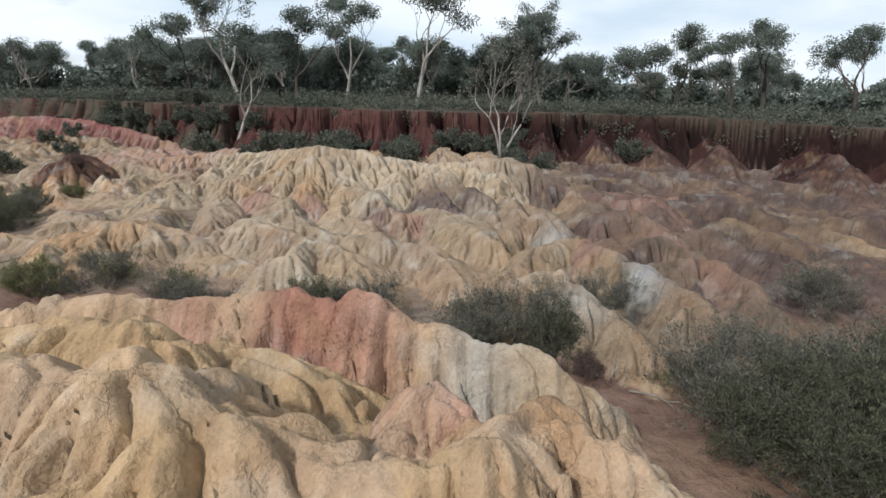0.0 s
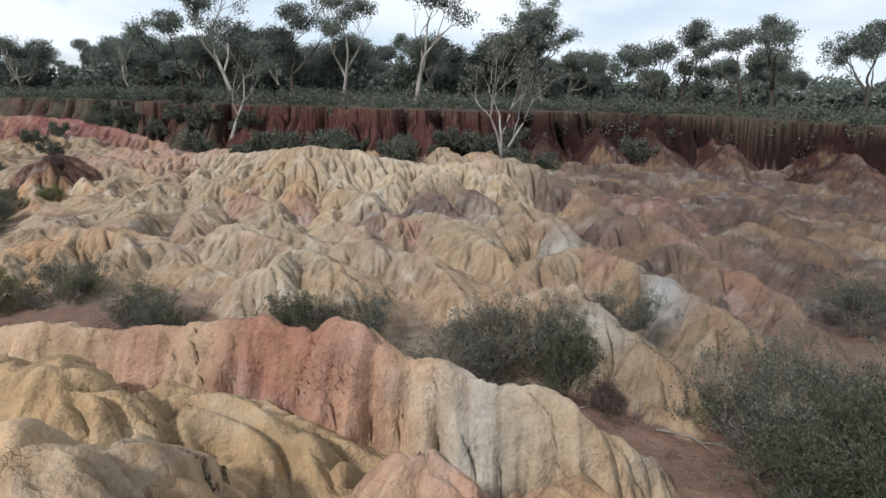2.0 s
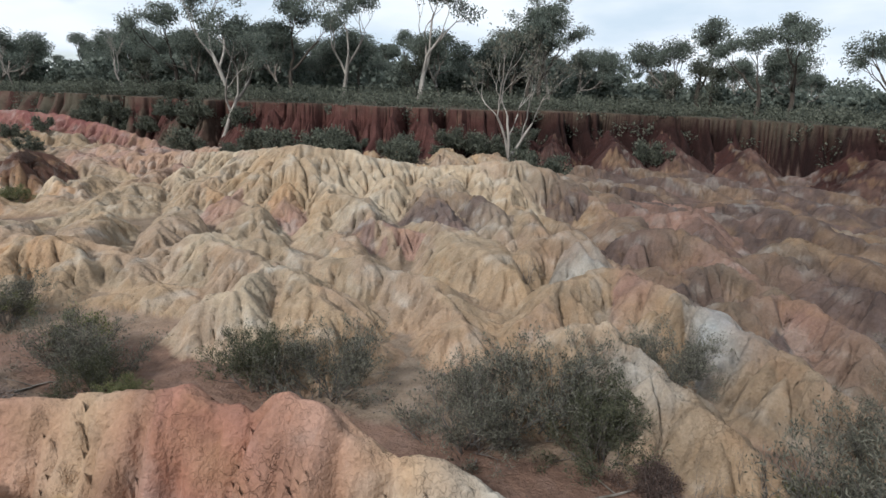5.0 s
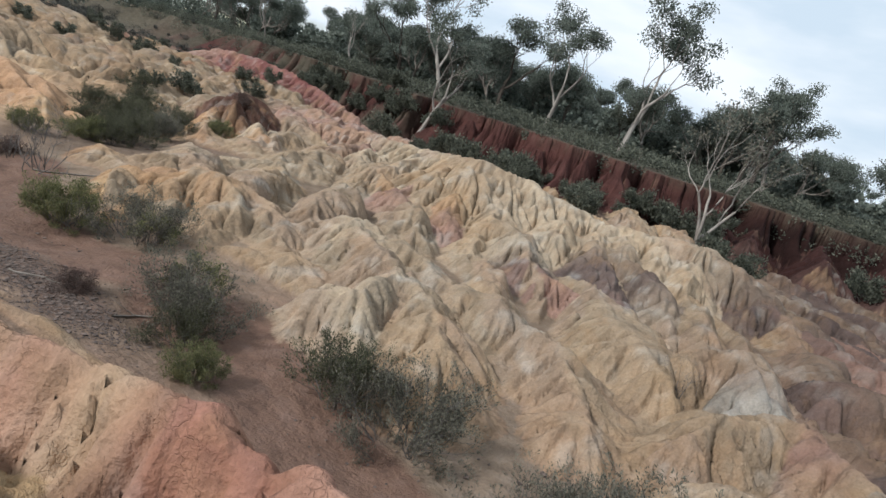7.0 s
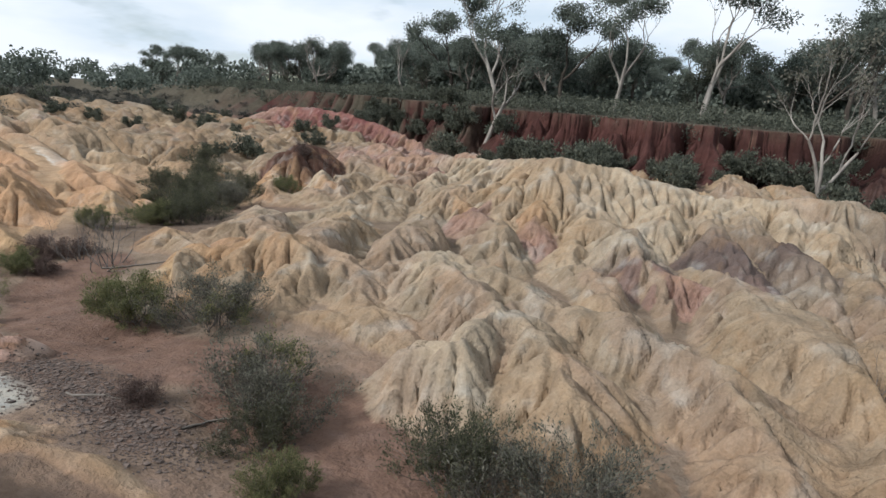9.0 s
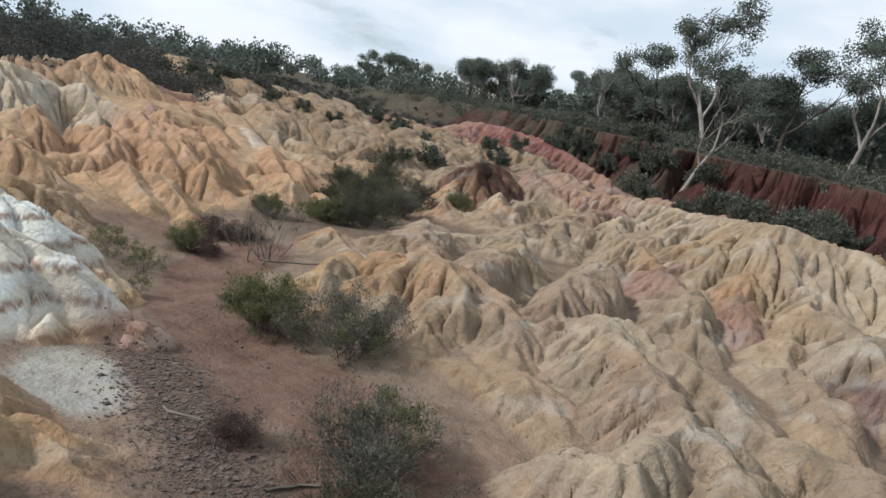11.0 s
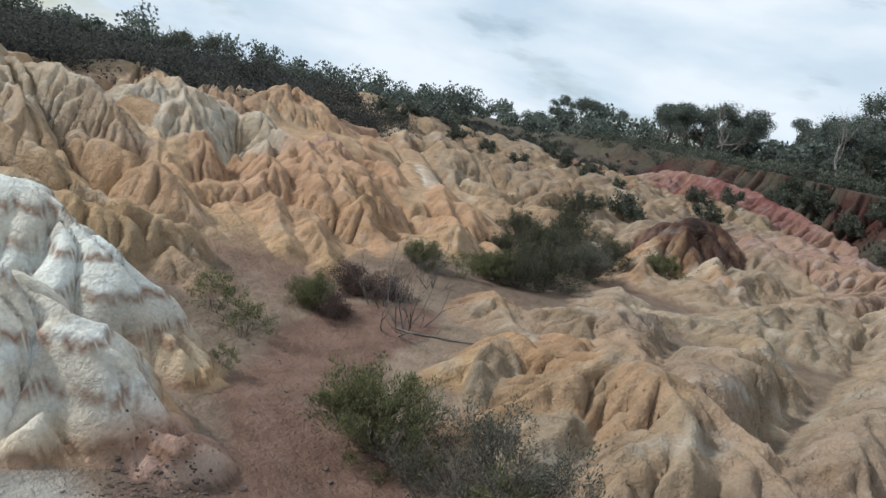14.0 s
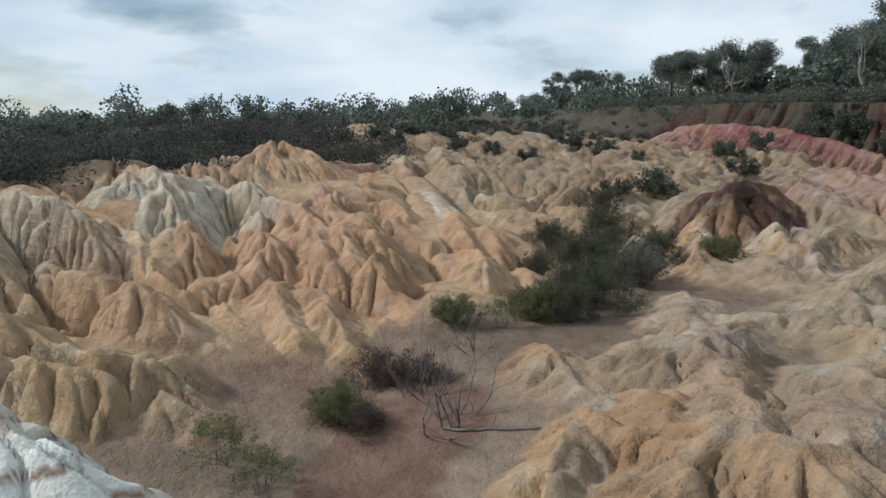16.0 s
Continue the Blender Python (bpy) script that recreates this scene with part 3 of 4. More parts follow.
spine([(16, 25, 4.2), (18, 23, 4.0), (19, 20, 3.5)], [MAUVE, DUN], 0.9, 1.2)

# the fluted red ridge in front
spine([(-12.5, 13.6, 4.7), (-10.5, 13.4, 5.3), (-8.6, 13, 5.8), (-7.3, 12.6, 6.0), (-5.4, 12.6, 6.0), (-4.4, 12.6, 6.05), (-3.1, 12.5, 6.3), (-2.6, 12.4, 6.05), (-1.9, 12.3, 6.3), (-1.3, 12.2, 6.2),
       (-0.6, 12.1, 5.75), (0.6, 11.7, 5.4), (1.5, 11.5, 5.4), (2.1, 11.3, 5.2), (2.8, 11.4, 4.6), (3.6, 11.8, 3.8)],
      [SANDY, SANDY, YELLOW, SANDY, SANDY, SANDY, SANDY, ROSE, SANDY, RED, RED, ROSE, SANDY, mixc(CREAM, BLUE, 0.5), CREAM, TAN, CREAM], 0.88, 0.66, rill=0.48, crest=0.28, fine=1.25, slant=0.05)
spine([(-12.2, 14.4, 4.6), (-10.4, 15.0, 4.4), (-8.6, 15.3, 4.2), (-7.0, 15.4, 3.8)], [SANDY, ORANGE, SANDY, YELLOW], 0.8, 1.0, rill=0.25)
spine([(-11.0, 13.4, 5.2), (-10.6, 14.6, 4.6), (-10.2, 15.8, 4.0)], [SANDY, YELLOW, SANDY], 0.9, 1.0, rill=0.25)
# the hill below the camera
spine([(-8.4, 10.8, 5.9), (-6.7, 10.5, 6.2), (-5, 9.6, 6.5), (-4.3, 10.6, 5.9), (-3.2, 10.6, 5.5), (-2.2, 10.1, 5.2), (-1.4, 9.4, 4.9)], [YELLOW, YELLOW, YELLOW, YELLOW], 1.9, 1.5, rill=0.3, fine=0.3, crest=0.6)
spine([(-9, 7.2, 6.6), (-6.2, 7.6, 6.7), (-3.8, 6.9, 7.0), (-3, 6.5, 6.7), (-1.8, 6.6, 6.4), (-1, 6.2, 6.2)], [SANDY, YELLOW, SANDY, YELLOW, SANDY], 1.9, 1.5, rill=0.3, fine=0.3, crest=0.7)
spine([(-0.9, 7.9, 5.5), (-0.15, 8.6, 6.0), (0.5, 8.3, 5.6)], [SANDY, ROSE], 1.9, 1.0, rill=0.3, fine=0.3, crest=0.4)
spine([(-1.2, 6.3, 6.0), (-0.4, 6.2, 6.2), (0.5, 6.3, 6.35), (1.2, 7.5, 6.2), (1.8, 7.3, 6.1), (2.4, 6.8, 5.8), (3.2, 6.2, 5.2)], [SANDY, YELLOW, SANDY, ORANGE, SANDY, CREAM], 1.9, 1.1, rill=0.3, fine=0.3, crest=0.5)
spine([(-8, 3.5, 7.2), (-3, 3.4, 7.0), (0.5, 4.2, 6.6), (2.6, 4.6, 6.0)], [SANDY, CREAM, SANDY], 1.9, 1.4, rill=0.3, fine=0.3, crest=0.8)

# the white banded ridge
before_white = Z.copy()
spine([(-18.4, 11.0, 6.5), (-17.5, 13.0, 6.4), (-16.8, 14.6, 6.15), (-16.0, 16.0, 5.6), (-15.2, 16.9, 4.9), (-14.4, 17.7, 4.0)], [WHITE, WHITE, WHITE, WHITE, WHITE, WHITE, WHITE, YELLOW, PINK], 1.1, 0.85, rill=0.22, crest=0.6)
spine([(-21.5, 13.4, 6.3), (-20.5, 14.6, 6.2), (-19.6, 16, 5.9), (-18.6, 17, 5.4), (-17.8, 17.9, 4.8), (-17.2, 18.4, 4.0)], [WHITE, WHITE, WHITE, WHITE, WHITE, WHITE, CREAM, YELLOW], 1.0, 0.85, rill=0.25, crest=0.45)
banded = (Z > before_white + 0.02) & (MX < -13.4) & (MX > -22.5) & (MY < 19.6)
spine([(-28, 13, 6.3), (-25, 15.4, 5.7), (-23.2, 17.2, 5.2), (-22.6, 18.6, 4.8), (-21.4, 19.4, 3.9)], [CREAM, TAN, YELLOW, TAN], 1.6, 1.4, crest=0.7)
spine([(-32, 14.4, 6.6), (-28.5, 17, 5.8), (-26.2, 19.0, 5.1), (-24.8, 20.2, 4.1)], [CREAM, TAN, YELLOW, TAN], 1.6, 1.5, crest=0.7)

# orange hills at the side
spine([(-38, 12.5, 7.6), (-36.6, 14.6, 7.5), (-35.4, 16.4, 7.2), (-34, 17.6, 6.6), (-32.2, 18.6, 5.4)], [TAN, CREAM, CREAM, TAN], 3.0, 2.3, rill=0.6, crest=1.0, fine=0.3)
spine([(-43, 19.2, 7.6), (-41.2, 20.4, 7.5), (-38.6, 21.2, 7.0), (-36.5, 21, 6.3), (-33, 19.8, 5.3), (-29.2, 18.7, 4.6)], [TAN, CREAM, mixc(CREAM, WHITE, 0.4), CREAM, YELLOW, TAN], 3.0, 2.3, rill=0.6, crest=1.0, fine=0.3)
spine([(-47, 30, 8.1), (-45.6, 27.5, 8.0), (-44.5, 24.6, 7.7), (-43.4, 22, 7.2)], [ORANGE, TAN, CREAM], 3.0, 2.3, rill=0.6, crest=1.0, fine=0.3)
spine([(-48.6, 35.5, 6.9), (-47.4, 32, 7.6), (-46.6, 28.8, 8.1)], [PINK, PINK, ORANGE], 3.0, 2.3, rill=0.6, crest=1.0, fine=0.3)
spine([(-38, 24.6, 6.5), (-33.2, 25.3, 6.0), (-30.3, 24.9, 5.5), (-27.5, 24.2, 5.2), (-25, 23.6, 4.7), (-23.4, 23.4, 3.8)], [CREAM, mixc(TAN, WHITE, 0.3), ORANGE, ORANGE, ORANGE, YELLOW], 3.0, 1.45, rill=0.62, crest=0.9, fine=0.22)
spine([(-33.5, 23.2, 5.9), (-30.5, 23.5, 5.5), (-27.5, 22.5, 5.2), (-24.6, 22.2, 4.1)], [ORANGE, ORANGE, ORANGE, YELLOW], 3.0, 1.45, rill=0.62, crest=0.9, fine=0.22)
spine([(-36, 21.4, 6.1), (-31, 21.6, 5.4), (-29.2, 20.6, 5.3), (-26.0, 20.8, 4.4)], [CREAM, ORANGE, YELLOW, YELLOW], 3.0, 1.45, rill=0.62, crest=0.9, fine=0.22)
spine([(-38, 28.4, 6.4), (-33, 27.6, 6.0), (-29.4, 26.4, 5.5), (-26.5, 25.8, 5.0), (-24.2, 25.4, 3.9)], [PINK, ORANGE, ORANGE, ORANGE, ORANGE], 3.0, 1.45, rill=0.62, crest=0.9, fine=0.22)
spine([(-40, 31.5, 6.0), (-35, 30.4, 5.4), (-31, 29, 4.7), (-27.5, 27.8, 3.9)], [ORANGE, ORANGE, ORANGE, TAN], 3.0, 1.45, rill=0.62, crest=0.9, fine=0.22)
spine([(-40, 35, 5.5), (-36, 34.5, 5.2), (-32, 32.4, 5.0), (-28.2, 30.4, 4.75), (-26.2, 29.4, 4.3), (-24.8, 28.8, 3.5)], [CREAM, WHITE, ORANGE, ORANGE, ORANGE, YELLOW], 2.6, 1.3, rill=0.5, crest=0.8, fine=0.25)
spine([(-31, 32.8, 4.8), (-27.6, 32.2, 4.5), (-25.4, 31.2, 3.6)], [ORANGE, ORANGE], 2.0, 1.25, rill=0.35, crest=0.8, fine=0.4)
spine([(-20.8, 33.2, 4.2), (-18.6, 30.6, 4.3), (-16.6, 28.6, 4.4), (-15, 27.2, 4.7)], [CREAM, TAN, TAN], 1.3, 1.7, crest=0.8)
spine([(-18.4, 30.4, 4.4), (-19.2, 29, 4.1), (-19.4, 28, 3.6)], [CREAM, TAN], 1.0, 1.0)
for k, (x0, y0, z0, x1, y1, z1, a, b) in enumerate((
    (-52, 40, 7.2, -42, 37, 5.4, CREAM, TAN), (-56, 46, 7.0, -46, 41, 5.2, CREAM, PINK), (-62, 50, 7.0, -50, 47, 5.2, PINK, ORANGE), (-68, 56, 6.9, -56, 52, 5.4, CREAM, ORANGE),
    (-88, 52, 7.3, -72, 52, 6.4, WHITE, CREAM), (-70, 64, 7.0, -60, 58, 5.6, ORANGE, PINK), (-64, 70, 6.8, -52, 60, 5.4, RED, ORANGE), (-56, 60, 6.2, -44, 52, 4.9, CREAM, TAN),
    (-52, 72, 6.6, -46, 58, 5.0, RED, ORANGE), (-44, 60, 5.6, -38, 48, 4.6, TAN, CREAM), (-76, 70, 7.4, -66, 66, 6.4, ORANGE, RED))):
    spine([(x0, y0, z0), ((x0 + x1) / 2 + 1, (y0 + y1) / 2 - 1.5, (z0 + z1) / 2 + 0.3), (x1, y1, z1)], [a, b], 1.2, 1.6, seed=k)

# the pink butte and the dark mound
spine([(-56, 77, 8.0), (-52, 75, 8.3), (-47.3, 74, 8.4), (-40.4, 71.5, 8.0), (-34.4, 68.5, 7.1), (-28, 65, 5.9)], [PINK, CRIMSON, CRIMSON, CRIMSON, PINK], 1.3, 2.0, rill=1.0, fine=0.8)
spine([(-30, 62, 5.6), (-26, 56, 5.5), (-22, 53, 5.4), (-16, 52, 5.4)], [PINK, PINK, PINK], 0.9, 1.7)
spine([(-27, 46.5, 6.1), (-26.6, 44, 6.3), (-26, 42, 5.8), (-25.6, 40.5, 4.9)], [MOUND, MOUND, MOUND, ORANGE], 1.0, 1.3, crest=0.9)
spine([(-29.5, 40.5, 4.7), (-28.2, 39, 4.6), (-26.5, 37.5, 4.2), (-25.4, 36, 3.6)], [WHITE, CREAM, ORANGE], 0.9, 1.1)
spine([(-25.3, 41, 4.9), (-24.4, 39, 4.7), (-23.2, 36.8, 4.0)], [CREAM, CREAM, ORANGE], 0.9, 1.1)
spine([(-23.5, 42, 5.0), (-21.5, 40, 4.8), (-20.5, 37.5, 4.0)], [CREAM, ORANGE, CREAM], 0.9, 1.1)

def lobes(wide, stretch, ux, uy, seed, ribbed=True):
    """Rounded swellings that run down the slope with sharp creases between them: 0 in a crease, 1 on a back."""
    cell = wide * stretch**0.5
    i0, i1 = np.searchsorted(GX, [-60, 40])
    j0, j1 = np.searchsorted(GY, [2.5, 82])
    box = (slice(j0, j1), slice(i0, i1))
    x, y = MX[box], MY[box]
    warp_x, warp_y = fbm(x * 0.7 / wide, y * 0.7 / wide, 2, seed + 1), fbm(x * 0.7 / wide, y * 0.7 / wide, 2, seed + 2)
    gx, gy = ((x + wide * 0.7 * warp_x) / cell).astype(np.float32), ((y + wide * 0.7 * warp_y) / cell).astype(np.float32)
    ix, iy = np.floor(gx), np.floor(gy)
    a, b = ux[box].astype(np.float32), uy[box].astype(np.float32)
    best, second = np.full(x.shape, 9, np.float32), np.full(x.shape, 9, np.float32)
    for j in range(-3, 4):
        for i in range(-3, 4):
            dx = gx - ix - i - hash2(ix + i, iy + j, seed).astype(np.float32)
            dy = gy - iy - j - hash2(ix + i, iy + j, seed + 40).astype(np.float32)
            d = ((dx * a + dy * b) / stretch) ** 2 + (dy * a - dx * b) ** 2
            second = np.minimum(second, np.maximum(best, d))
            best = np.minimum(best, d)
    rise = np.clip((np.sqrt(second) - np.sqrt(best)) * stretch**0.5 / 0.85, 0, 1)
    out = np.full(MX.shape, 0.6)
    out[box] = 1 - (1 - rise) ** 2 if ribbed else np.sin(rise * np.pi / 2)
    return out


def blurred(field, rounds):
    out = field.copy()
    for _ in range(rounds):
        out[1:-1, 1:-1] = (out[:-2, 1:-1] + out[2:, 1:-1] + out[1:-1, :-2] + out[1:-1, 2:]) / 4
    return out


def downhill(rounds):
    gy, gx = np.gradient(blurred(Z, rounds), GY, GX)
    size = np.hypot(gx, gy) + 1e-6
    return gx / size, gy / size


# hummocky clay between the ridges, to the side and at the back
def ridged(scale, seed):
    n = fbm(MX * scale + 1.5 * fbm(MX * scale, MY * scale, 2, seed + 9), MY * scale, 3, seed)
    return np.minimum(np.abs(n * 2 - 1) * 3.2, 1.3) ** 0.8


def zone(x0, x1, y0, y1, soft):
    return np.clip((MX - x0) / soft, 0, 1) * np.clip((x1 - MX) / soft, 0, 1) * np.clip((MY - y0) / soft, 0, 1) * np.clip((y1 - MY) / soft, 0, 1)


clays = np.maximum(zone(-19.5, 13, 21.6, 58, 2.2), zone(-34, 40, 36, 64, 4)) * (bed_line > 3)
field = np.maximum.reduce([zone(-76, -30, 35, 76, 5), zone(7, 32, 19, 39, 4) * 1.35, zone(8, 36, 30, 48, 5) * 0.7, clays, zone(-32, -12, 42, 66, 5) * 0.7])
field = field * (behind < -6)
swing = 0.9 * (fbm(MX * 0.06, MY * 0.06, 2, 66) - 0.5) - 0.98
long_ridges = lobes(2.9, 3.6, np.cos(swing), np.sin(swing), 241, False)
loose = 0.95 * ridged(0.20, 71) + 0.50 * ridged(0.55, 81) - 0.15
hump = BASE + field * (loose + (1.55 * long_ridges - 0.25 - loose) * np.minimum(np.maximum(clays, zone(6, 38, 20, 56, 3)), 1))
win = hump > Z
patch = fbm(MX * 0.13, MY * 0.13, 3, 91)[..., None]
side = np.clip((MX - 3 - 0.12 * (MY - 30)) / 7, 0, 1)[..., None]
hue = np.array(TAN) + (np.array(ASH) - np.array(TAN)) * np.clip(patch * 4 - 1.5, 0, 1)
hue = hue + (np.array(mixc(ORANGE, DUN, 0.35)) - hue) * np.clip(1.7 - patch * 4, 0, 1)
hue = hue + (np.array(MAUVE) * (0.8 + 0.5 * patch) - hue) * side
hue = hue * (1 - 0.12 * np.clip((-26 - MX) / 4, 0, 1))[..., None]
hue = hue + (np.array(PINK) - hue) * (np.clip((MX + 34) / 4, 0, 1) * np.clip((-12 - MX) / 4, 0, 1) * np.clip((MY - 46) / 5, 0, 1))[..., None]
COL = np.where(win[..., None], hue, COL).astype(np.float32)
Z = np.where(win, hump, Z)

# settle the foot of the slopes into the sand, and roughen the clay
lift = Z - BASE
bare = np.clip(lift / 0.25, 0, 1)
Z = BASE + np.where(lift > 0, np.sqrt(lift * lift + 0.02) - 0.14 * np.exp(-lift * 6), 0)
near = (np.abs(MX + 8) < 40) & (np.abs(MY - 30) < 40)
Z += np.where(near, bare * (1 - banded * 0.7) * 0.13 * (fbm(MX * 1.1, MY * 1.1, 4, 21) - 0.5) + bare * (1 - banded * 0.8) * 0.05 * (fbm(MX * 5, MY * 5, 2, 31) - 0.5), 0)
Z += (1 - bare) * np.where(near, 0.10 * (fbm(MX * 0.5, MY * 0.5, 3, 41) - 0.5), 0)

# clay swells in lobes between the rills: broad buttresses, then ribs, then knobs
west = zone(-58, -21.5, 10, 44, 3)
front = zone(-13, 4.5, 2.6, 14.2, 0.8)
red_face = zone(-9, 3.5, 10.6, 13.2, 0.5)
ux, uy = downhill(400)
broad_lobes = lobes(5.0, 3.0, ux, uy, 201)
Z += np.clip(lift / 0.5 + 0.5 * (MX < -27), 0, 1) * west * (1.25 * (broad_lobes - 0.62) - 0.4 * (1 - broad_lobes) ** 6)
ux, uy = downhill(40)
pitch = np.hypot(*np.gradient(blurred(Z, 12), GY, GX))
flank = np.clip((pitch - 0.1) / 0.5, 0, 1)
body = np.clip(lift / 0.7, 0, 1) * (0.25 + 0.75 * flank)
rib_lobes = lobes(1.15, 2.8, ux, uy, 211)
Z += body * (0.36 * (1 - 0.2 * front) * (1 - 0.35 * red_face) * (1 - 0.45 * west) * (1 - 0.3 * zone(-18, 3, 19.5, 28, 1.5))) * (rib_lobes - 0.62 - 0.75 * (1 - rib_lobes) ** 6)
ux, uy = downhill(14)
Z += np.clip(lift / 0.4, 0, 1) * (0.2 + 0.8 * flank) * 0.13 * (1 - 0.1 * west) * (1 - 0.5 * front) * (lobes(0.55, 3.2, ux, uy, 221) - 0.6) * (0.45 + 0.9 * fbm(MX * 0.4, MY * 0.4, 2, 77)) * (1 - banded * 0.7)
Z += front * np.clip(lift / 0.5, 0, 1) * (1 - 0.8 * red_face) * 0.22 * (lobes(0.95, 1.5, ux, uy, 231) - 0.6)
hard = np.clip(lift / 0.35, 0, 1) * zone(-58, 38, 3, 80, 2)
hard = np.maximum(hard, zone(-58, 40, 40, 80, 2) * np.clip((behind + 9) / 2, 0, 1) * np.clip(0.6 - behind, 0, 1))
Z = worn(Z, hard * (1 - 0.85 * banded), 9, 0.07, 0.02)
# beds of other colours cut through the clay
bed = fbm(MX * 0.33 + Z * 0.5, MY * 0.33 - Z * 0.4, 4, 51)
streak = fbm(MX * 1.4, MY * 0.7 + Z * 2, 4, 61)
def stain(mask, colour, strength):
    global COL
    COL = COL + (np.array(colour, np.float32) - COL) * (np.clip(mask, 0, 1) * strength * bare * (behind < -7))[..., None]
quiet = (1 - banded * 0.75) * (1 - 0.35 * (MY < 13.6) * (MX > -13)) * (1 - 0.2 * zone(-44, -22, 17, 34, 2))
bare = bare * quiet
stain((bed - 0.57) * 9, PINK, 0.25)
stain((0.43 - bed) * 9, YELLOW, 0.28)
stain((streak - 0.62) * 10, WHITE, 0.2)
stain((0.36 - streak) * 10, ORANGE, 0.30)
warm = zone(-60, -22.5, 15.5, 38, 3) * np.clip(fbm(MX * 0.22, MY * 0.22, 4, 95) * 3.2 - 1.1, 0, 0.6) * (rim[..., 0] < 0.3) * (1 - banded)
stain(warm / (bare + 0.05), mixc(ORANGE, ROSE, 0.35), 1.0)
kaolin = banded * np.clip((Z - 4.0 + 0.5 * (streak - 0.5)) / 0.5, 0, 0.9)
COL = COL + (np.array(WHITE) - COL) * kaolin[..., None]
# plates of the white ridge, with rusty seams where one laps over the next
seam = (Z + 0.25 * (fbm(MX * 0.9, MY * 0.9, 3, 23) - 0.5) + 0.06 * MX) / 0.5
frac = seam - np.floor(seam)
Z = Z + banded * 0.06 * (0.5 - frac)
plate = hash2(np.floor(seam), np.floor(MX * 0.9 + 0.6 * MY), 83)
COL = COL + (np.array(mixc(CREAM, WHITE, 0.35)) - COL) * (banded * np.clip(plate * 3 - 1.9, 0, 0.8))[..., None]
tilt = np.hypot(*np.gradient(Z, GY, GX)) / 0.44
thick = np.clip(0.022 * tilt, 0.025, 0.085)
rust = banded * np.clip(2 - np.minimum(frac, 1 - frac) / thick * 1.6, 0, 1)
COL = COL + (np.array((0.27, 0.155, 0.10)) - COL) * (np.clip(rust, 0, 1) * (0.6 + 0.4 * value_noise(MX * 1.5, MY * 1.5, 27)))[..., None]
# washed-in sand along the bottoms
COL += (np.array(SAND, np.float32) - COL) * (np.clip(1 - lift / 0.22, 0, 1) * (lift > 0) * 0.7 * (1 - 0.5 * clays) * (1 - west * (MX < -24)))[..., None]

rows, cols_n = MX.shape
index = np.arange(rows * cols_n, dtype=np.int32).reshape(rows, cols_n)
quads = np.stack([index[:-1, :-1], index[:-1, 1:], index[1:, 1:], index[1:, :-1]], -1).reshape(-1, 4)
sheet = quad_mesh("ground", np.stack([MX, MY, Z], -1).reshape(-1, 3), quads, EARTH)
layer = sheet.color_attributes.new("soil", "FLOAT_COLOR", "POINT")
# the east clay is multiplied darker: mauver soil, plus shade painted in
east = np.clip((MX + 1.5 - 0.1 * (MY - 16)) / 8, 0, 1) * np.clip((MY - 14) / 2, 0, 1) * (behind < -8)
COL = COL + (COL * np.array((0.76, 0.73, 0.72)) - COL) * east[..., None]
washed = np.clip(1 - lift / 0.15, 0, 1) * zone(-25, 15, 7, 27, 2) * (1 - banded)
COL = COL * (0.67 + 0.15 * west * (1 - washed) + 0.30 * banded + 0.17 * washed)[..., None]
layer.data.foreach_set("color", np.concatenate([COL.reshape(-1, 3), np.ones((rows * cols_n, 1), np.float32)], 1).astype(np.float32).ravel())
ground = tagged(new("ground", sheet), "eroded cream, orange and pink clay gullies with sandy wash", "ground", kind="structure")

# ---- plants ----
def tubes(runs, most=6):
    """Tapered tubes along runs of (points, radius at the start, radius at the end)."""
    verts, quads, base = [], [], 0
    for pts, r0, r1 in runs:
        pts = np.asarray(pts, float)
        n = len(pts)
        sides = most if r0 > 0.06 else 4 if r0 > 0.02 else 3
        tan = np.gradient(pts, axis=0)
        tan /= np.linalg.norm(tan, axis=1, keepdims=True) + 1e-9
        ref = np.where(np.abs(tan[:, 2:3]) > 0.9, np.array([[1.0, 0, 0]]), np.array([[0, 0, 1.0]]))
        u = np.cross(tan, ref)
        u /= np.linalg.norm(u, axis=1, keepdims=True) + 1e-9
        v = np.cross(tan, u)
        rad = np.linspace(r0, r1, n)[:, None, None]
        a = np.linspace(0, 2 * np.pi, sides, endpoint=False)[None, :, None]
        ring = pts[:, None] + rad * (np.cos(a) * u[:, None] + np.sin(a) * v[:, None])
        verts.append(ring.reshape(-1, 3))
        i, j = np.arange(n - 1)[:, None] * sides, np.arange(sides)[None]
        k = (j + 1) % sides
        quads.append(base + np.stack([i + j, i + k, i + sides + k, i + sides + j], -1).reshape(-1, 4))
        base += n * sides
    return np.concatenate(verts), np.concatenate(quads)


def leaf_quads(rng, at, ways, long, wide):
    """A narrow four-cornered leaf at each place, along its way."""
    n = len(at)
    ways = ways / (np.linalg.norm(ways, axis=1, keepdims=True) + 1e-9)
    side = np.cross(ways, rng.normal(size=(n, 3)))
    side /= np.linalg.norm(side, axis=1, keepdims=True) + 1e-9
    l, w = long * rng.uniform(0.6, 1.3, (n, 1)), wide * rng.uniform(0.6, 1.3, (n, 1))
    mid = at + ways * l * 0.45
    verts = np.stack([at, mid + side * w, at + ways * l, mid - side * w], 1).reshape(-1, 3)
    return verts, np.arange(n * 4).reshape(n, 4)


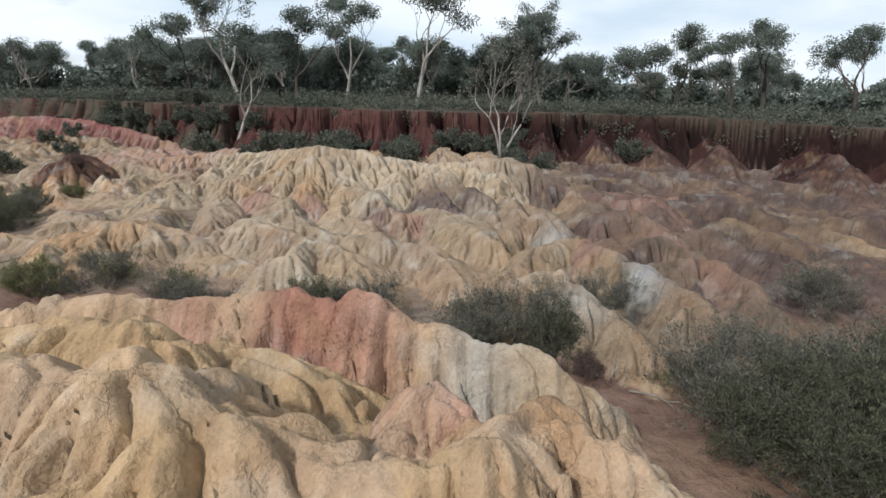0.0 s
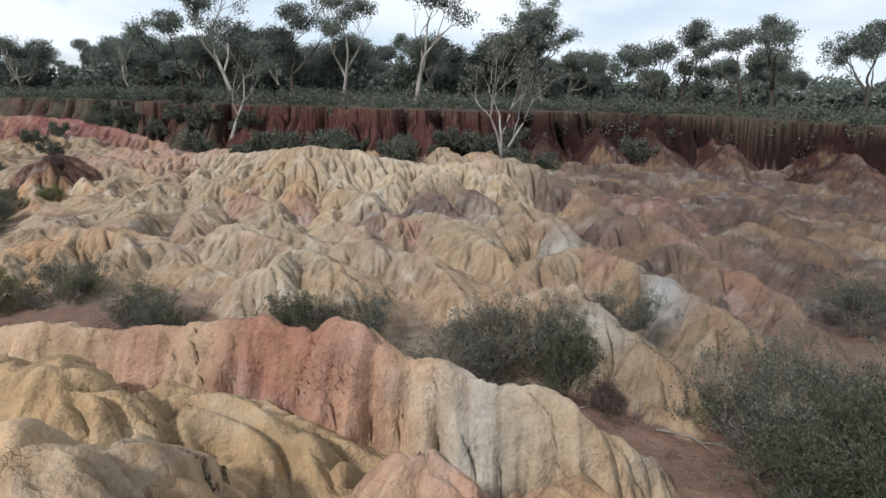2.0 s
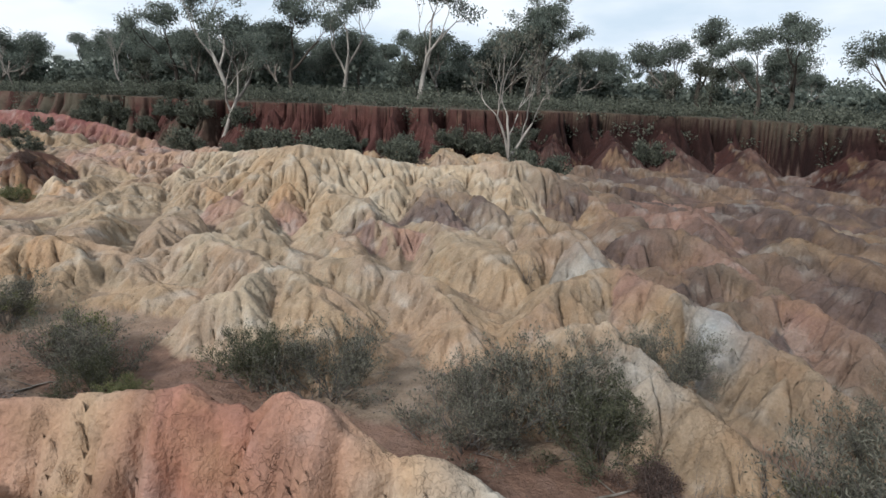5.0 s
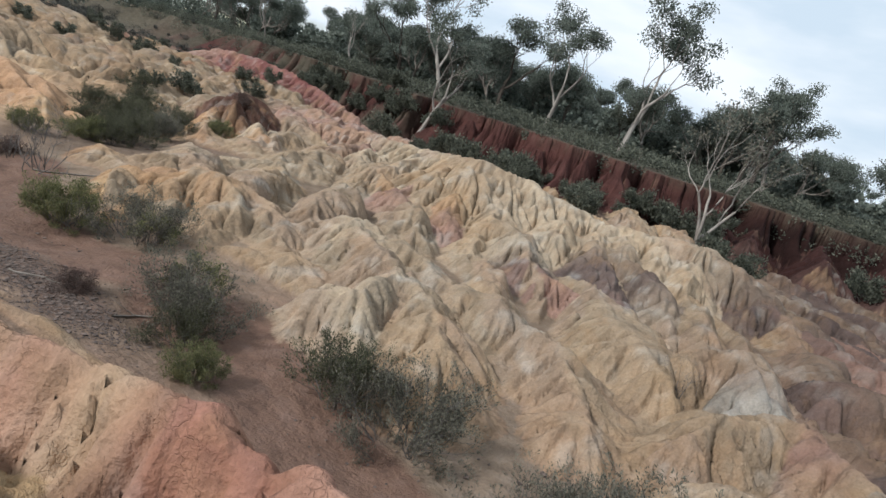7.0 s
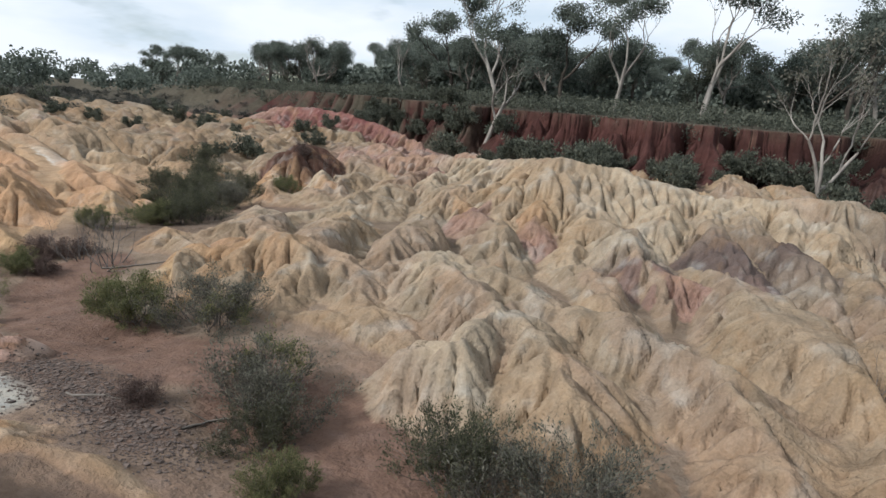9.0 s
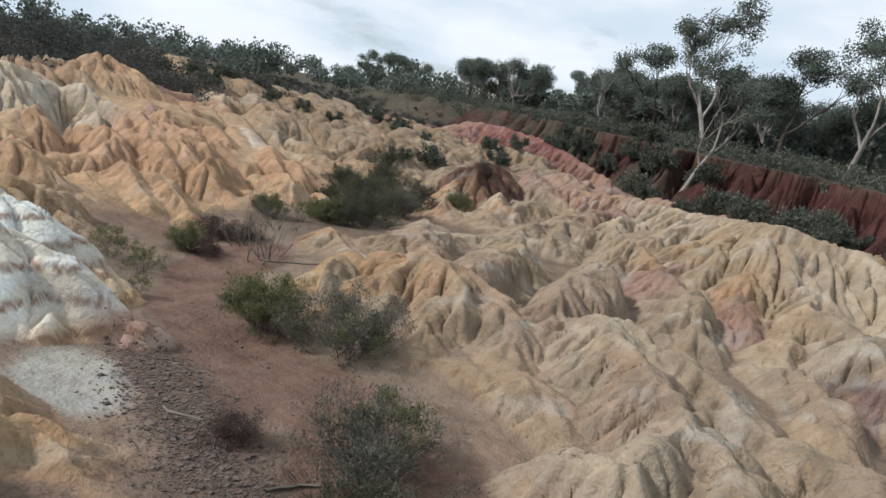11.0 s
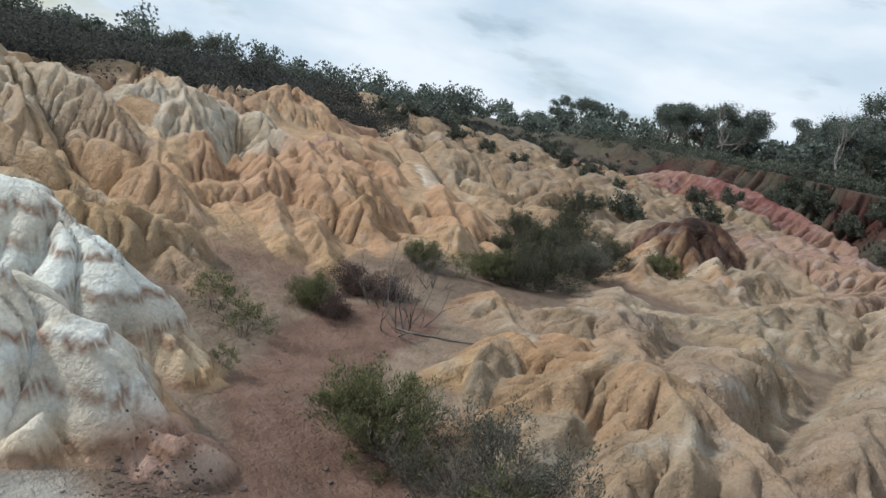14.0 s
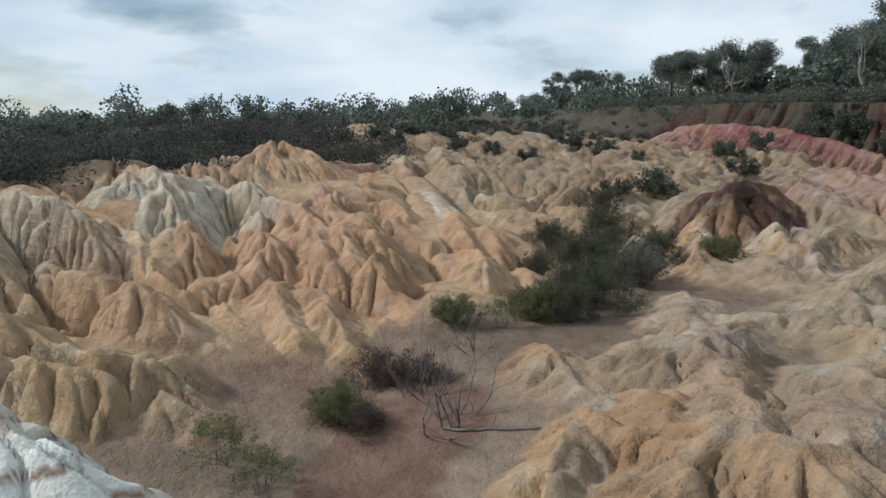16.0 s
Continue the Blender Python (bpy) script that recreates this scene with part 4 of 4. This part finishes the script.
def grow(rng, start, way, length, rad, depth, opt, runs, tips):
    """A limb that wanders, forks and ends in tips."""
    n = 6 if depth > 2 else 4 if depth > 0 else 3
    pts, p, d = [np.array(start)], np.array(start, float), np.array(way, float)
    for k in range(n - 1):
        d = d + rng.normal(size=3) * opt["wander"] + np.array([0, 0, opt["lift"]])
        d /= np.linalg.norm(d)
        p = p + d * length / (n - 1)
        pts.append(p.copy())
    end = rad * opt["taper"]
    runs.append((pts, rad, end))
    if depth == 0:
        tips.append((pts, d))
        return
    kids = rng.integers(opt["kids"][0], opt["kids"][1] + 1)
    for k in range(kids):
        s = n - 1 if k == 0 else rng.integers(max(1, int(n * opt["bare"])), n)
        out = rng.normal(size=3)
        out -= out @ d * d
        out /= np.linalg.norm(out) + 1e-9
        turn = opt["fork"] * (0.5 if k == 0 else rng.uniform(0.7, 1.3))
        w = d * math.cos(turn) + out * math.sin(turn)
        f = s / (n - 1)
        grow(rng, pts[s], w, length * opt["shrink"] * rng.uniform(0.75, 1.2), (rad + (end - rad) * f) * 0.66, depth - 1, opt, runs, tips)


def part(name, mesh, parent, label=""):
    ob = new(name, mesh)
    ob.parent = parent
    return tagged(ob, label)


def make_tree(name, seed, height, opt, bark, leaf, tuft, count, leaf_size, label, category="tree", group="", trunk=0.30, stems=1, lean=0.1):
    rng = np.random.default_rng(seed)
    runs, tips = [], []
    for k in range(stems):
        w = np.array([rng.normal() * lean, rng.normal() * lean, 1.0])
        grow(rng, (rng.normal() * 0.1 * (stems > 1), rng.normal() * 0.1 * (stems > 1), -0.3), w, height * opt["first"], trunk, opt["depth"], opt, runs, tips)
    thing = new(name)
    tagged(thing, label, category, group)
    v, q = tubes(runs)
    part("trunk" if trunk > 0.05 else "branchwork", quad_mesh(name + "_wood", v, q, bark), thing)
    if count:
        at, ways = [], []
        for pts, d in tips:
            pts = np.array(pts)
            c = rng.integers(int(count * 0.5), int(count * 1.4) + 1)
            f = rng.uniform(opt["leafy"], 1.0, c) * (len(pts) - 1)
            i = np.minimum(f.astype(int), len(pts) - 2)
            spot = pts[i] + (pts[i + 1] - pts[i]) * (f - i)[:, None]
            spot = spot + np.clip(rng.normal(size=(c, 3)), -1.5, 1.5) * tuft * np.array([1, 1, 0.65])
            at.append(spot)
            ways.append(rng.normal(size=(c, 3)) * 0.7 + d * opt["along"] + np.array([0, 0, opt["hang"]]))
        v, q = leaf_quads(rng, np.concatenate(at), np.concatenate(ways), *leaf_size)
        part("crown" if trunk > 0.05 else "foliage", quad_mesh(name + "_leaves", v, q, leaf, soft=False), thing)
    return thing


GUM = dict(first=0.34, depth=5, kids=(2, 3), wander=0.15, lift=0.09, taper=0.70, fork=0.56, shrink=0.68, bare=0.5, leafy=0.2, along=0.2, hang=-0.5)
SCRUBBY = dict(first=0.30, depth=4, kids=(2, 4), wander=0.13, lift=0.05, taper=0.7, fork=0.62, shrink=0.70, bare=0.4, leafy=0.0, along=0.3, hang=0.0)
BUSH = dict(first=0.42, depth=3, kids=(3, 5), wander=0.17, lift=0.08, taper=0.6, fork=0.55, shrink=0.62, bare=0.35, leafy=0.1, along=1.0, hang=0.35)


def plant(thing, places, sink=0.05):
    """Stands the thing at the first place and copies of it at the others: rows of x, y, turn in degrees, size."""
    for k, (px, py, turn, size) in enumerate(places):
        m = Matrix.LocRotScale((px, py, ground_at(px, py) - sink), Euler((0, 0, radians(turn))), None) @ Matrix.Scale(size, 4)
        if k == 0:
            thing.matrix_basis = m
        else:
            copy_thing(thing, m)


# gum trees along the rim
gum_a = make_tree("gum_tree", 3, 13.5, GUM, BARK_PALE, LEAF_GUM, 0.40, 60, (0.24, 0.055), "tall pale-barked gum tree with open crown on the rim", "tree", "gum trees", 0.22)
gum_b = make_tree("gum_tree", 8, 13.0, {**GUM, "fork": 0.6, "first": 0.30}, BARK_DARK, LEAF_GUM, 0.46, 66, (0.26, 0.06), "dark gum tree with dense rounded crown on the plateau", "tree", "gum trees", 0.28, lean=0.05)
gum_c = make_tree("gum_tree", 14, 11.0, {**GUM, "fork": 0.55, "kids": (2, 4)}, BARK_GREY, LEAF_GUM, 0.48, 30, (0.25, 0.06), "grey-barked gum tree with spreading crown in the wood", "tree", "gum trees", 0.22)
gum_d = make_tree("gum_tree", 21, 10.0, {**SCRUBBY}, BARK_DARK, LEAF_DARK, 0.5, 28, (0.28, 0.08), "dark bushy gum tree in the wood", "tree", "gum trees", 0.2)
plant(gum_a, [(-13.2, 83, 20, 1.25), (-4, 86, 140, 1.32), (-22.6, 67.8, 80, 0.84), (-27, 84, 250, 1.15), (13.5, 91, 300, 1.0)])
plant(gum_b, [(31, 84.5, 0, 1.16), (34.4, 78, 120, 0.86), (38.5, 78.5, 200, 1.0), (46, 72, 60, 0.92), (10, 84, 15, 0.9), (-36, 88, 180, 1.0)])
wood_rng = random.Random(5)
spots = {0: [], 1: [], 2: []}
for k in range(300):
    a, r = radians(wood_rng.uniform(-62, 36)), wood_rng.uniform(88, 210)
    px, py = math.sin(a) * r, math.cos(a) * r
    if py < float(np.interp(px, edge[:, 0], edge[:, 1])) + 12:
        continue
    if px > 18 and wood_rng.random() < 0.62:
        continue
    spots[wood_rng.choice((0, 0, 1, 2))].append((px, py, wood_rng.uniform(0, 360), wood_rng.uniform(0.75, 1.2)))
plant(gum_c, spots[0])
plant(gum_d, spots[1] + [(-118, 36, 0, 0.9), (-122, 33, 90, 0.8), (-75, 0, 30, 0.7), (-105, 45, 200, 0.6), (-69, 24, 40, 0.55), (-70, 29.6, 130, 0.42), (-69, 20, 10, 0.42), (-64, 13.3, 220, 0.68), (-66, 17.6, 300, 0.4), (-75, 33, 60, 0.42)])
gum_e = copy_thing(gum_b, pose(0, 0, 0))
plant(gum_e, spots[2])
bare_gum = make_tree("gum_tree", 33, 12.5, {**GUM, "fork": 0.5, "depth": 4}, BARK_PALE, LEAF_GREY, 0.35, 9, (0.28, 0.07), "white-trunked half-bare gum tree at the cliff's foot", "tree", "gum trees", 0.13, stems=3, lean=0.16)
plant(bare_gum, [(5.1, 58.5, 30, 1.0)])
dead_tree = make_tree("dead_tree", 41, 10.5, {**GUM, "fork": 0.45}, BARK_PALE, LEAF_GREY, 0.3, 0, (0.2, 0.05), "leafless pale dead tree in the wood", "tree", "dead trees", 0.16)
plant(dead_tree, [(-40, 84, 0, 0.95), (-62, 96, 100, 1.0)])

# bushes in the wash
wide = make_tree("bush", 51, 1.9, BUSH, TWIG, LEAF_GREY, 0.05, 13, (0.06, 0.008), "grey-green twiggy bush on the sandy wash", "bush", "wash bushes", 0.02, stems=15, lean=0.95)
dark = make_tree("bush", 52, 2.0, BUSH, TWIG, LEAF_OLIVE, 0.05, 15, (0.065, 0.009), "dark green leafy bush on the sandy wash", "bush", "wash bushes", 0.02, stems=14, lean=0.8)
olive = make_tree("bush", 53, 1.8, {**BUSH, "hang": 0.8}, TWIG, LEAF_GREEN, 0.05, 22, (0.07, 0.009), "olive and yellow-green upright bush in the wash", "bush", "wash bushes", 0.018, stems=12, lean=0.5)
thin = make_tree("sapling", 54, 1.7, {**BUSH, "kids": (2, 3)}, TWIG, LEAF_GREEN, 0.06, 20, (0.07, 0.011), "thin sapling with sparse olive leaves in the sand", "sapling", "saplings", 0.012, stems=7, lean=0.32)
twiggy = make_tree("bare_shrub", 55, 2.6, {**BUSH, "depth": 4, "kids": (2, 3)}, TWIG, LEAF_DRY, 0.1, 0, (0.05, 0.01), "leafless grey-brown branching shrub in the wash", "shrub", "bare shrubs", 0.022, stems=8, lean=0.5)
dry = make_tree("dry_bush", 56, 1.2, BUSH, TWIG, LEAF_DRY, 0.08, 14, (0.05, 0.01), "low rusty-brown dry bush at the slope's foot", "bush", "dry bushes", 0.015, stems=9, lean=0.9)
plant(wide, [(0.6, 16.4, 0, 1.25), (1.9, 16.9, 50, 1.1), (9.2, 13.6, 220, 1.2), (8.2, 15.4, 170, 0.9), (-2.6, 18.1, 70, 1.0), (-8.3, 18.7, 200, 0.95), (6.4, 13.0, 140, 1.3), (9.6, 12.4, 20, 1.6), (-12.5, 21.7, 60, 0.95), (-24, 34.5, 10, 1.0), (4.6, 17.6, 30, 0.8), (12.5, 20, 80, 1.0)])
plant(dark, [(-4.1, 18.3, 0, 1.0), (3.0, 16.1, 90, 1.05), (6.2, 11.2, 200, 1.2), (7.8, 11.8, 10, 1.5), (9.4, 11.2, 60, 1.6), (11, 13.6, 60, 1.6), (12.4, 11.6, 120, 1.6), (8.0, 9.4, 150, 1.2), (7.0, 10.2, 90, 1.3), (-24.0, 31.6, 0, 1.0), (-22.2, 29.8, 70, 0.9), (-22.8, 31.4, 210, 1.15), (-26.2, 34.0, 40, 1.25), (-27.8, 36.6, 100, 1.4), (-25.4, 37.4, 200, 1.0), (-29.6, 38.8, 300, 1.3), (-30.2, 36.0, 30, 1.0), (-24.4, 34.4, 250, 0.9), (-23.4, 29.8, 80, 0.7), (-31.5, 40.5, 60, 1.0), (-27.6, 33.0, 160, 0.8), (13, 15, 20, 1.2), (-7.6, 17.9, 90, 0.7)])
plant(olive, [(-14.4, 21.0, 0, 1.1), (-6.3, 16.7, 40, 0.55), (-20.6, 21.9, 90, 0.6), (-23.2, 26.6, 10, 0.65), (-22.8, 29.2, 50, 0.8), (8.6, 10.2, 200, 0.9), (-23.2, 38.5, 0, 0.7)])
plant(thin, [(-20.2, 19.5, 0, 0.85), (-19.1, 19.9, 100, 0.9), (-8.8, 19.5, 30, 1.3), (-12.0, 21.5, 60, 1.1), (-22.5, 27.5, 20, 0.9), (5.8, 14.2, 10, 1.0), (-17.4, 19.1, 70, 0.5)])
plant(twiggy, [(-18.9, 23.6, 0, 1.15), (-20.6, 23.9, 120, 0.85), (-24.2, 43.2, 60, 0.9), (5.4, 14.6, 200, 0.55), (-21.7, 26.0, 90, 0.7), (4.2, 14.5, 50, 0.45), (2.6, 25, 80, 0.6)])
plant(dry, [(-22.0, 23.6, 0, 1.1), (-21.2, 24.3, 140, 0.8), (-19.9, 22.2, 60, 0.7), (3.6, 15.0, 0, 0.8), (-24, 29.5, 90, 0.8), (-26, 43.5, 20, 0.9), (-10.2, 17.5, 0, 0.6)])

brush = make_tree("brush_pile", 57, 0.9, {**BUSH, "lift": -0.05}, TWIG, LEAF_DRY, 0.06, 0, (0.05, 0.01), "low heap of dead grey twigs on the sand", "brush", "brush piles", 0.014, stems=12, lean=2.5)
plant(brush, [(-14.7, 20.5, 0, 0.8), (-7.0, 16.9, 40, 1.2), (3.2, 14.2, 90, 1.3), (4.4, 13.8, 200, 1.4), (-10.2, 17.9, 130, 1.0), (-17.6, 24.4, 30, 0.9)])


def fallen(seed, a, b, rad):
    """A thin dead limb lying on the sand."""
    rng = np.random.default_rng(seed)
    line = [np.array((a[0] + (b[0] - a[0]) * f + rng.normal() * 0.05, a[1] + (b[1] - a[1]) * f + rng.normal() * 0.05, 0)) for f in np.linspace(0, 1, 7)]
    for q in line:
        q[2] = ground_at(q[0], q[1]) + rad * 0.8
    side = line[3] + rng.normal(size=3) * 0.5
    side[2] = ground_at(side[0], side[1]) + 0.15
    v, q = tubes([(line, rad, rad * 0.45), ([line[3], (line[3] + side) / 2, side], rad * 0.5, rad * 0.2)], 6)
    return tagged(new("fallen_branch", quad_mesh("fallen_branch", v, q, BARK_GREY)), "weathered grey dead branch lying on the sand", "branch", "fallen branches")


fallen(1, (-18.9, 23.4), (-17.6, 24.9), 0.035)
fallen(2, (-11.4, 17.0), (-10.2, 17.5), 0.03)
fallen(3, (-9.0, 17.4), (-8.6, 18.4), 0.03)
fallen(4, (2.2, 14.6), (3.9, 15.2), 0.04)
fallen(5, (4.6, 14.2), (6.2, 13.4), 0.04)


def pebbles(name, seed, count, spot, sizes, label):
    """Loose angular stones on the ground, one joined heap."""
    rng = np.random.default_rng(seed)
    corner = np.array([(-1, -1, -1), (1, -1, -1), (1, 1, -1), (-1, 1, -1), (-1, -1, 1), (1, -1, 1), (1, 1, 1), (-1, 1, 1)], float)
    faces = np.array([(0, 3, 2, 1), (4, 5, 6, 7), (0, 1, 5, 4), (1, 2, 6, 5), (2, 3, 7, 6), (3, 0, 4, 7)])
    verts, quads = [], []
    for k in range(count):
        x, y = spot(rng)
        s = rng.uniform(*sizes) * (2.2 if rng.random() < 0.06 else 1)
        body = corner * s * np.array([1, rng.uniform(0.6, 1), rng.uniform(0.35, 0.7)]) * (1 + rng.normal(size=(8, 3)) * 0.22)
        a = rng.uniform(0, 6.28)
        c, d = math.cos(a), math.sin(a)
        body = body @ np.array([[c, d, 0], [-d, c, 0], [0, 0, 1]])
        verts.append(body + np.array((x, y, ground_at(x, y) + s * 0.2)))
        quads.append(faces + 8 * k)
    return tagged(new(name, quad_mesh(name, np.concatenate(verts), np.concatenate(quads), STONE, soft=False)), label, "gravel", kind="stuff")


def on_bank(rng):
    f = rng.random()
    x, y = -13.6 + 5.4 * f, 17.7 - 1.2 * f
    return x + rng.normal() * 0.5, y + rng.normal() * 0.42


def in_wash(rng):
    while True:
        x, y = rng.uniform(-20, 6), 17.5 + rng.normal() * 2.0
        if ground_at(x, y) < 3.35:
            return x, y


pebbles("gravel", 5, 5200, on_bank, (0.006, 0.02), "dark brown and rusty gravel on the pale bank")
pebbles("rubble", 6, 180, in_wash, (0.01, 0.03), "scattered small stones on the sandy wash")
pebbles("scree", 7, 1100, lambda g: (-24.6 + g.normal() * 0.8, 40.6 + g.normal() * 1.1), (0.008, 0.02), "dark rubble below the brown mound")

# shrubs below the cliff and on the slopes
low_shrub = make_tree("shrub", 61, 2.0, BUSH, TWIG, LEAF_DARK, 0.13, 9, (0.17, 0.05), "dark grey-green shrub below the red cliff", "shrub", "slope shrubs", 0.02, stems=4, lean=0.7)
shrub_rng = random.Random(9)
places = []
for k in range(64):
    px = shrub_rng.uniform(-42, 12)
    py = float(np.interp(px, edge[:, 0], edge[:, 1])) - shrub_rng.uniform(0 if px < -20 else 3, 2 if px < -25 else 11)
    places.append((px, py, shrub_rng.uniform(0, 360), shrub_rng.uniform(0.6, 1.3)))
for k in range(40):
    px, py = shrub_rng.uniform(-90, -32), shrub_rng.uniform(40, 80)
    places.append((px, py, shrub_rng.uniform(0, 360), shrub_rng.uniform(0.5, 1.0)))
places += [(19.1, 65.5, 0, 1.4), (-72, 58, 0, 1.2)]
plant(low_shrub, places)


# scrub on the plateau, and the woods beyond it
def scatter(name, seed, spots, count, tuft, leaf_size, leaf, label):
    rng = np.random.default_rng(seed)
    spots = np.array(spots)
    at = np.repeat(spots[:, :3], count, axis=0)
    size = np.repeat(spots[:, 3], count)[:, None]
    off = rng.normal(size=at.shape)
    off = off / np.linalg.norm(off, axis=1, keepdims=True) * rng.random((len(at), 1)) ** 0.4 * tuft * np.array([1, 1, 0.75]) * size * 1.5
    lumps = rng.uniform(-1, 1, size=(len(spots), 4, 3)) * tuft * np.array([1.1, 1.1, 0.6])
    pick = rng.integers(0, 4, len(at))
    off = off * 0.55 + lumps[np.repeat(np.arange(len(spots)), count), pick] * size
    at = at + off
    v, q = leaf_quads(rng, at, rng.normal(size=at.shape) + np.array([0, 0, 0.4]), *leaf_size)
    return tagged(new(name, quad_mesh(name, v, q, leaf, soft=False)), label, "scrub", kind="stuff")


scrub_rng = random.Random(12)
spots_near, spots_mid, spots_far = [], [], []
while len(spots_near) < 1900:
    px = scrub_rng.uniform(-110, 75)
    b = abs(scrub_rng.gauss(0, 22)) + 0.4
    py = float(np.interp(px, edge[:, 0], edge[:, 1])) + b
    s = scrub_rng.uniform(0.6, 1.7)
    spots_near.append((px, py, ground_at(px, py) + 0.45 * s, s))
for k in range(1500):
    py = scrub_rng.uniform(-45, 40)
    px = -43.5 - 0.32 * max(0, py - 16) - abs(scrub_rng.gauss(0, 18))
    s = scrub_rng.uniform(0.8, 2.0)
    spots_mid.append((px, py, ground_at(px, py) + 0.5 * s, s))
for k in range(450):
    px, py = scrub_rng.uniform(-150, -62), scrub_rng.uniform(44, 110)
    s = scrub_rng.uniform(0.4, 1.1)
    spots_mid.append((px, py, ground_at(px, py) + 0.35 * s, s))
for k in range(900):
    a, r = radians(scrub_rng.uniform(-125, 50)), 150 + 260 * scrub_rng.random() ** 1.4
    px, py = math.sin(a) * r, math.cos(a) * r
    s = scrub_rng.uniform(0.7, 1.3)
    spots_far.append((px, py, ground_at(px, py) + scrub_rng.uniform(1.2, 4.6) * s, s))
for k in range(620):
    a, r = radians(scrub_rng.uniform(-64, 40)), scrub_rng.uniform(96, 150)
    px, py = math.sin(a) * r, math.cos(a) * r
    if py > float(np.interp(px, edge[:, 0], edge[:, 1])) + 14:
        s = scrub_rng.uniform(0.45, 0.85) * (0.6 if a > 0.24 else 1)
        spots_far.append((px, py, ground_at(px, py) + scrub_rng.uniform(2.0, 6.5) * s, s))
scatter("plateau_scrub", 1, spots_near, 90, 0.75, (0.27, 0.085), LEAF_DARK, "dark grey-green scrub along the cliff's rim")
scatter("heath_scrub", 2, spots_mid, 170, 0.8, (0.19, 0.06), LEAF_HEATH, "dense dark heath scrub on the rise behind the orange hills")
scatter("far_wood", 3, spots_far, 230, 2.4, (0.7, 0.30), LEAF_GUM, "distant dark eucalypt wood on the horizon")
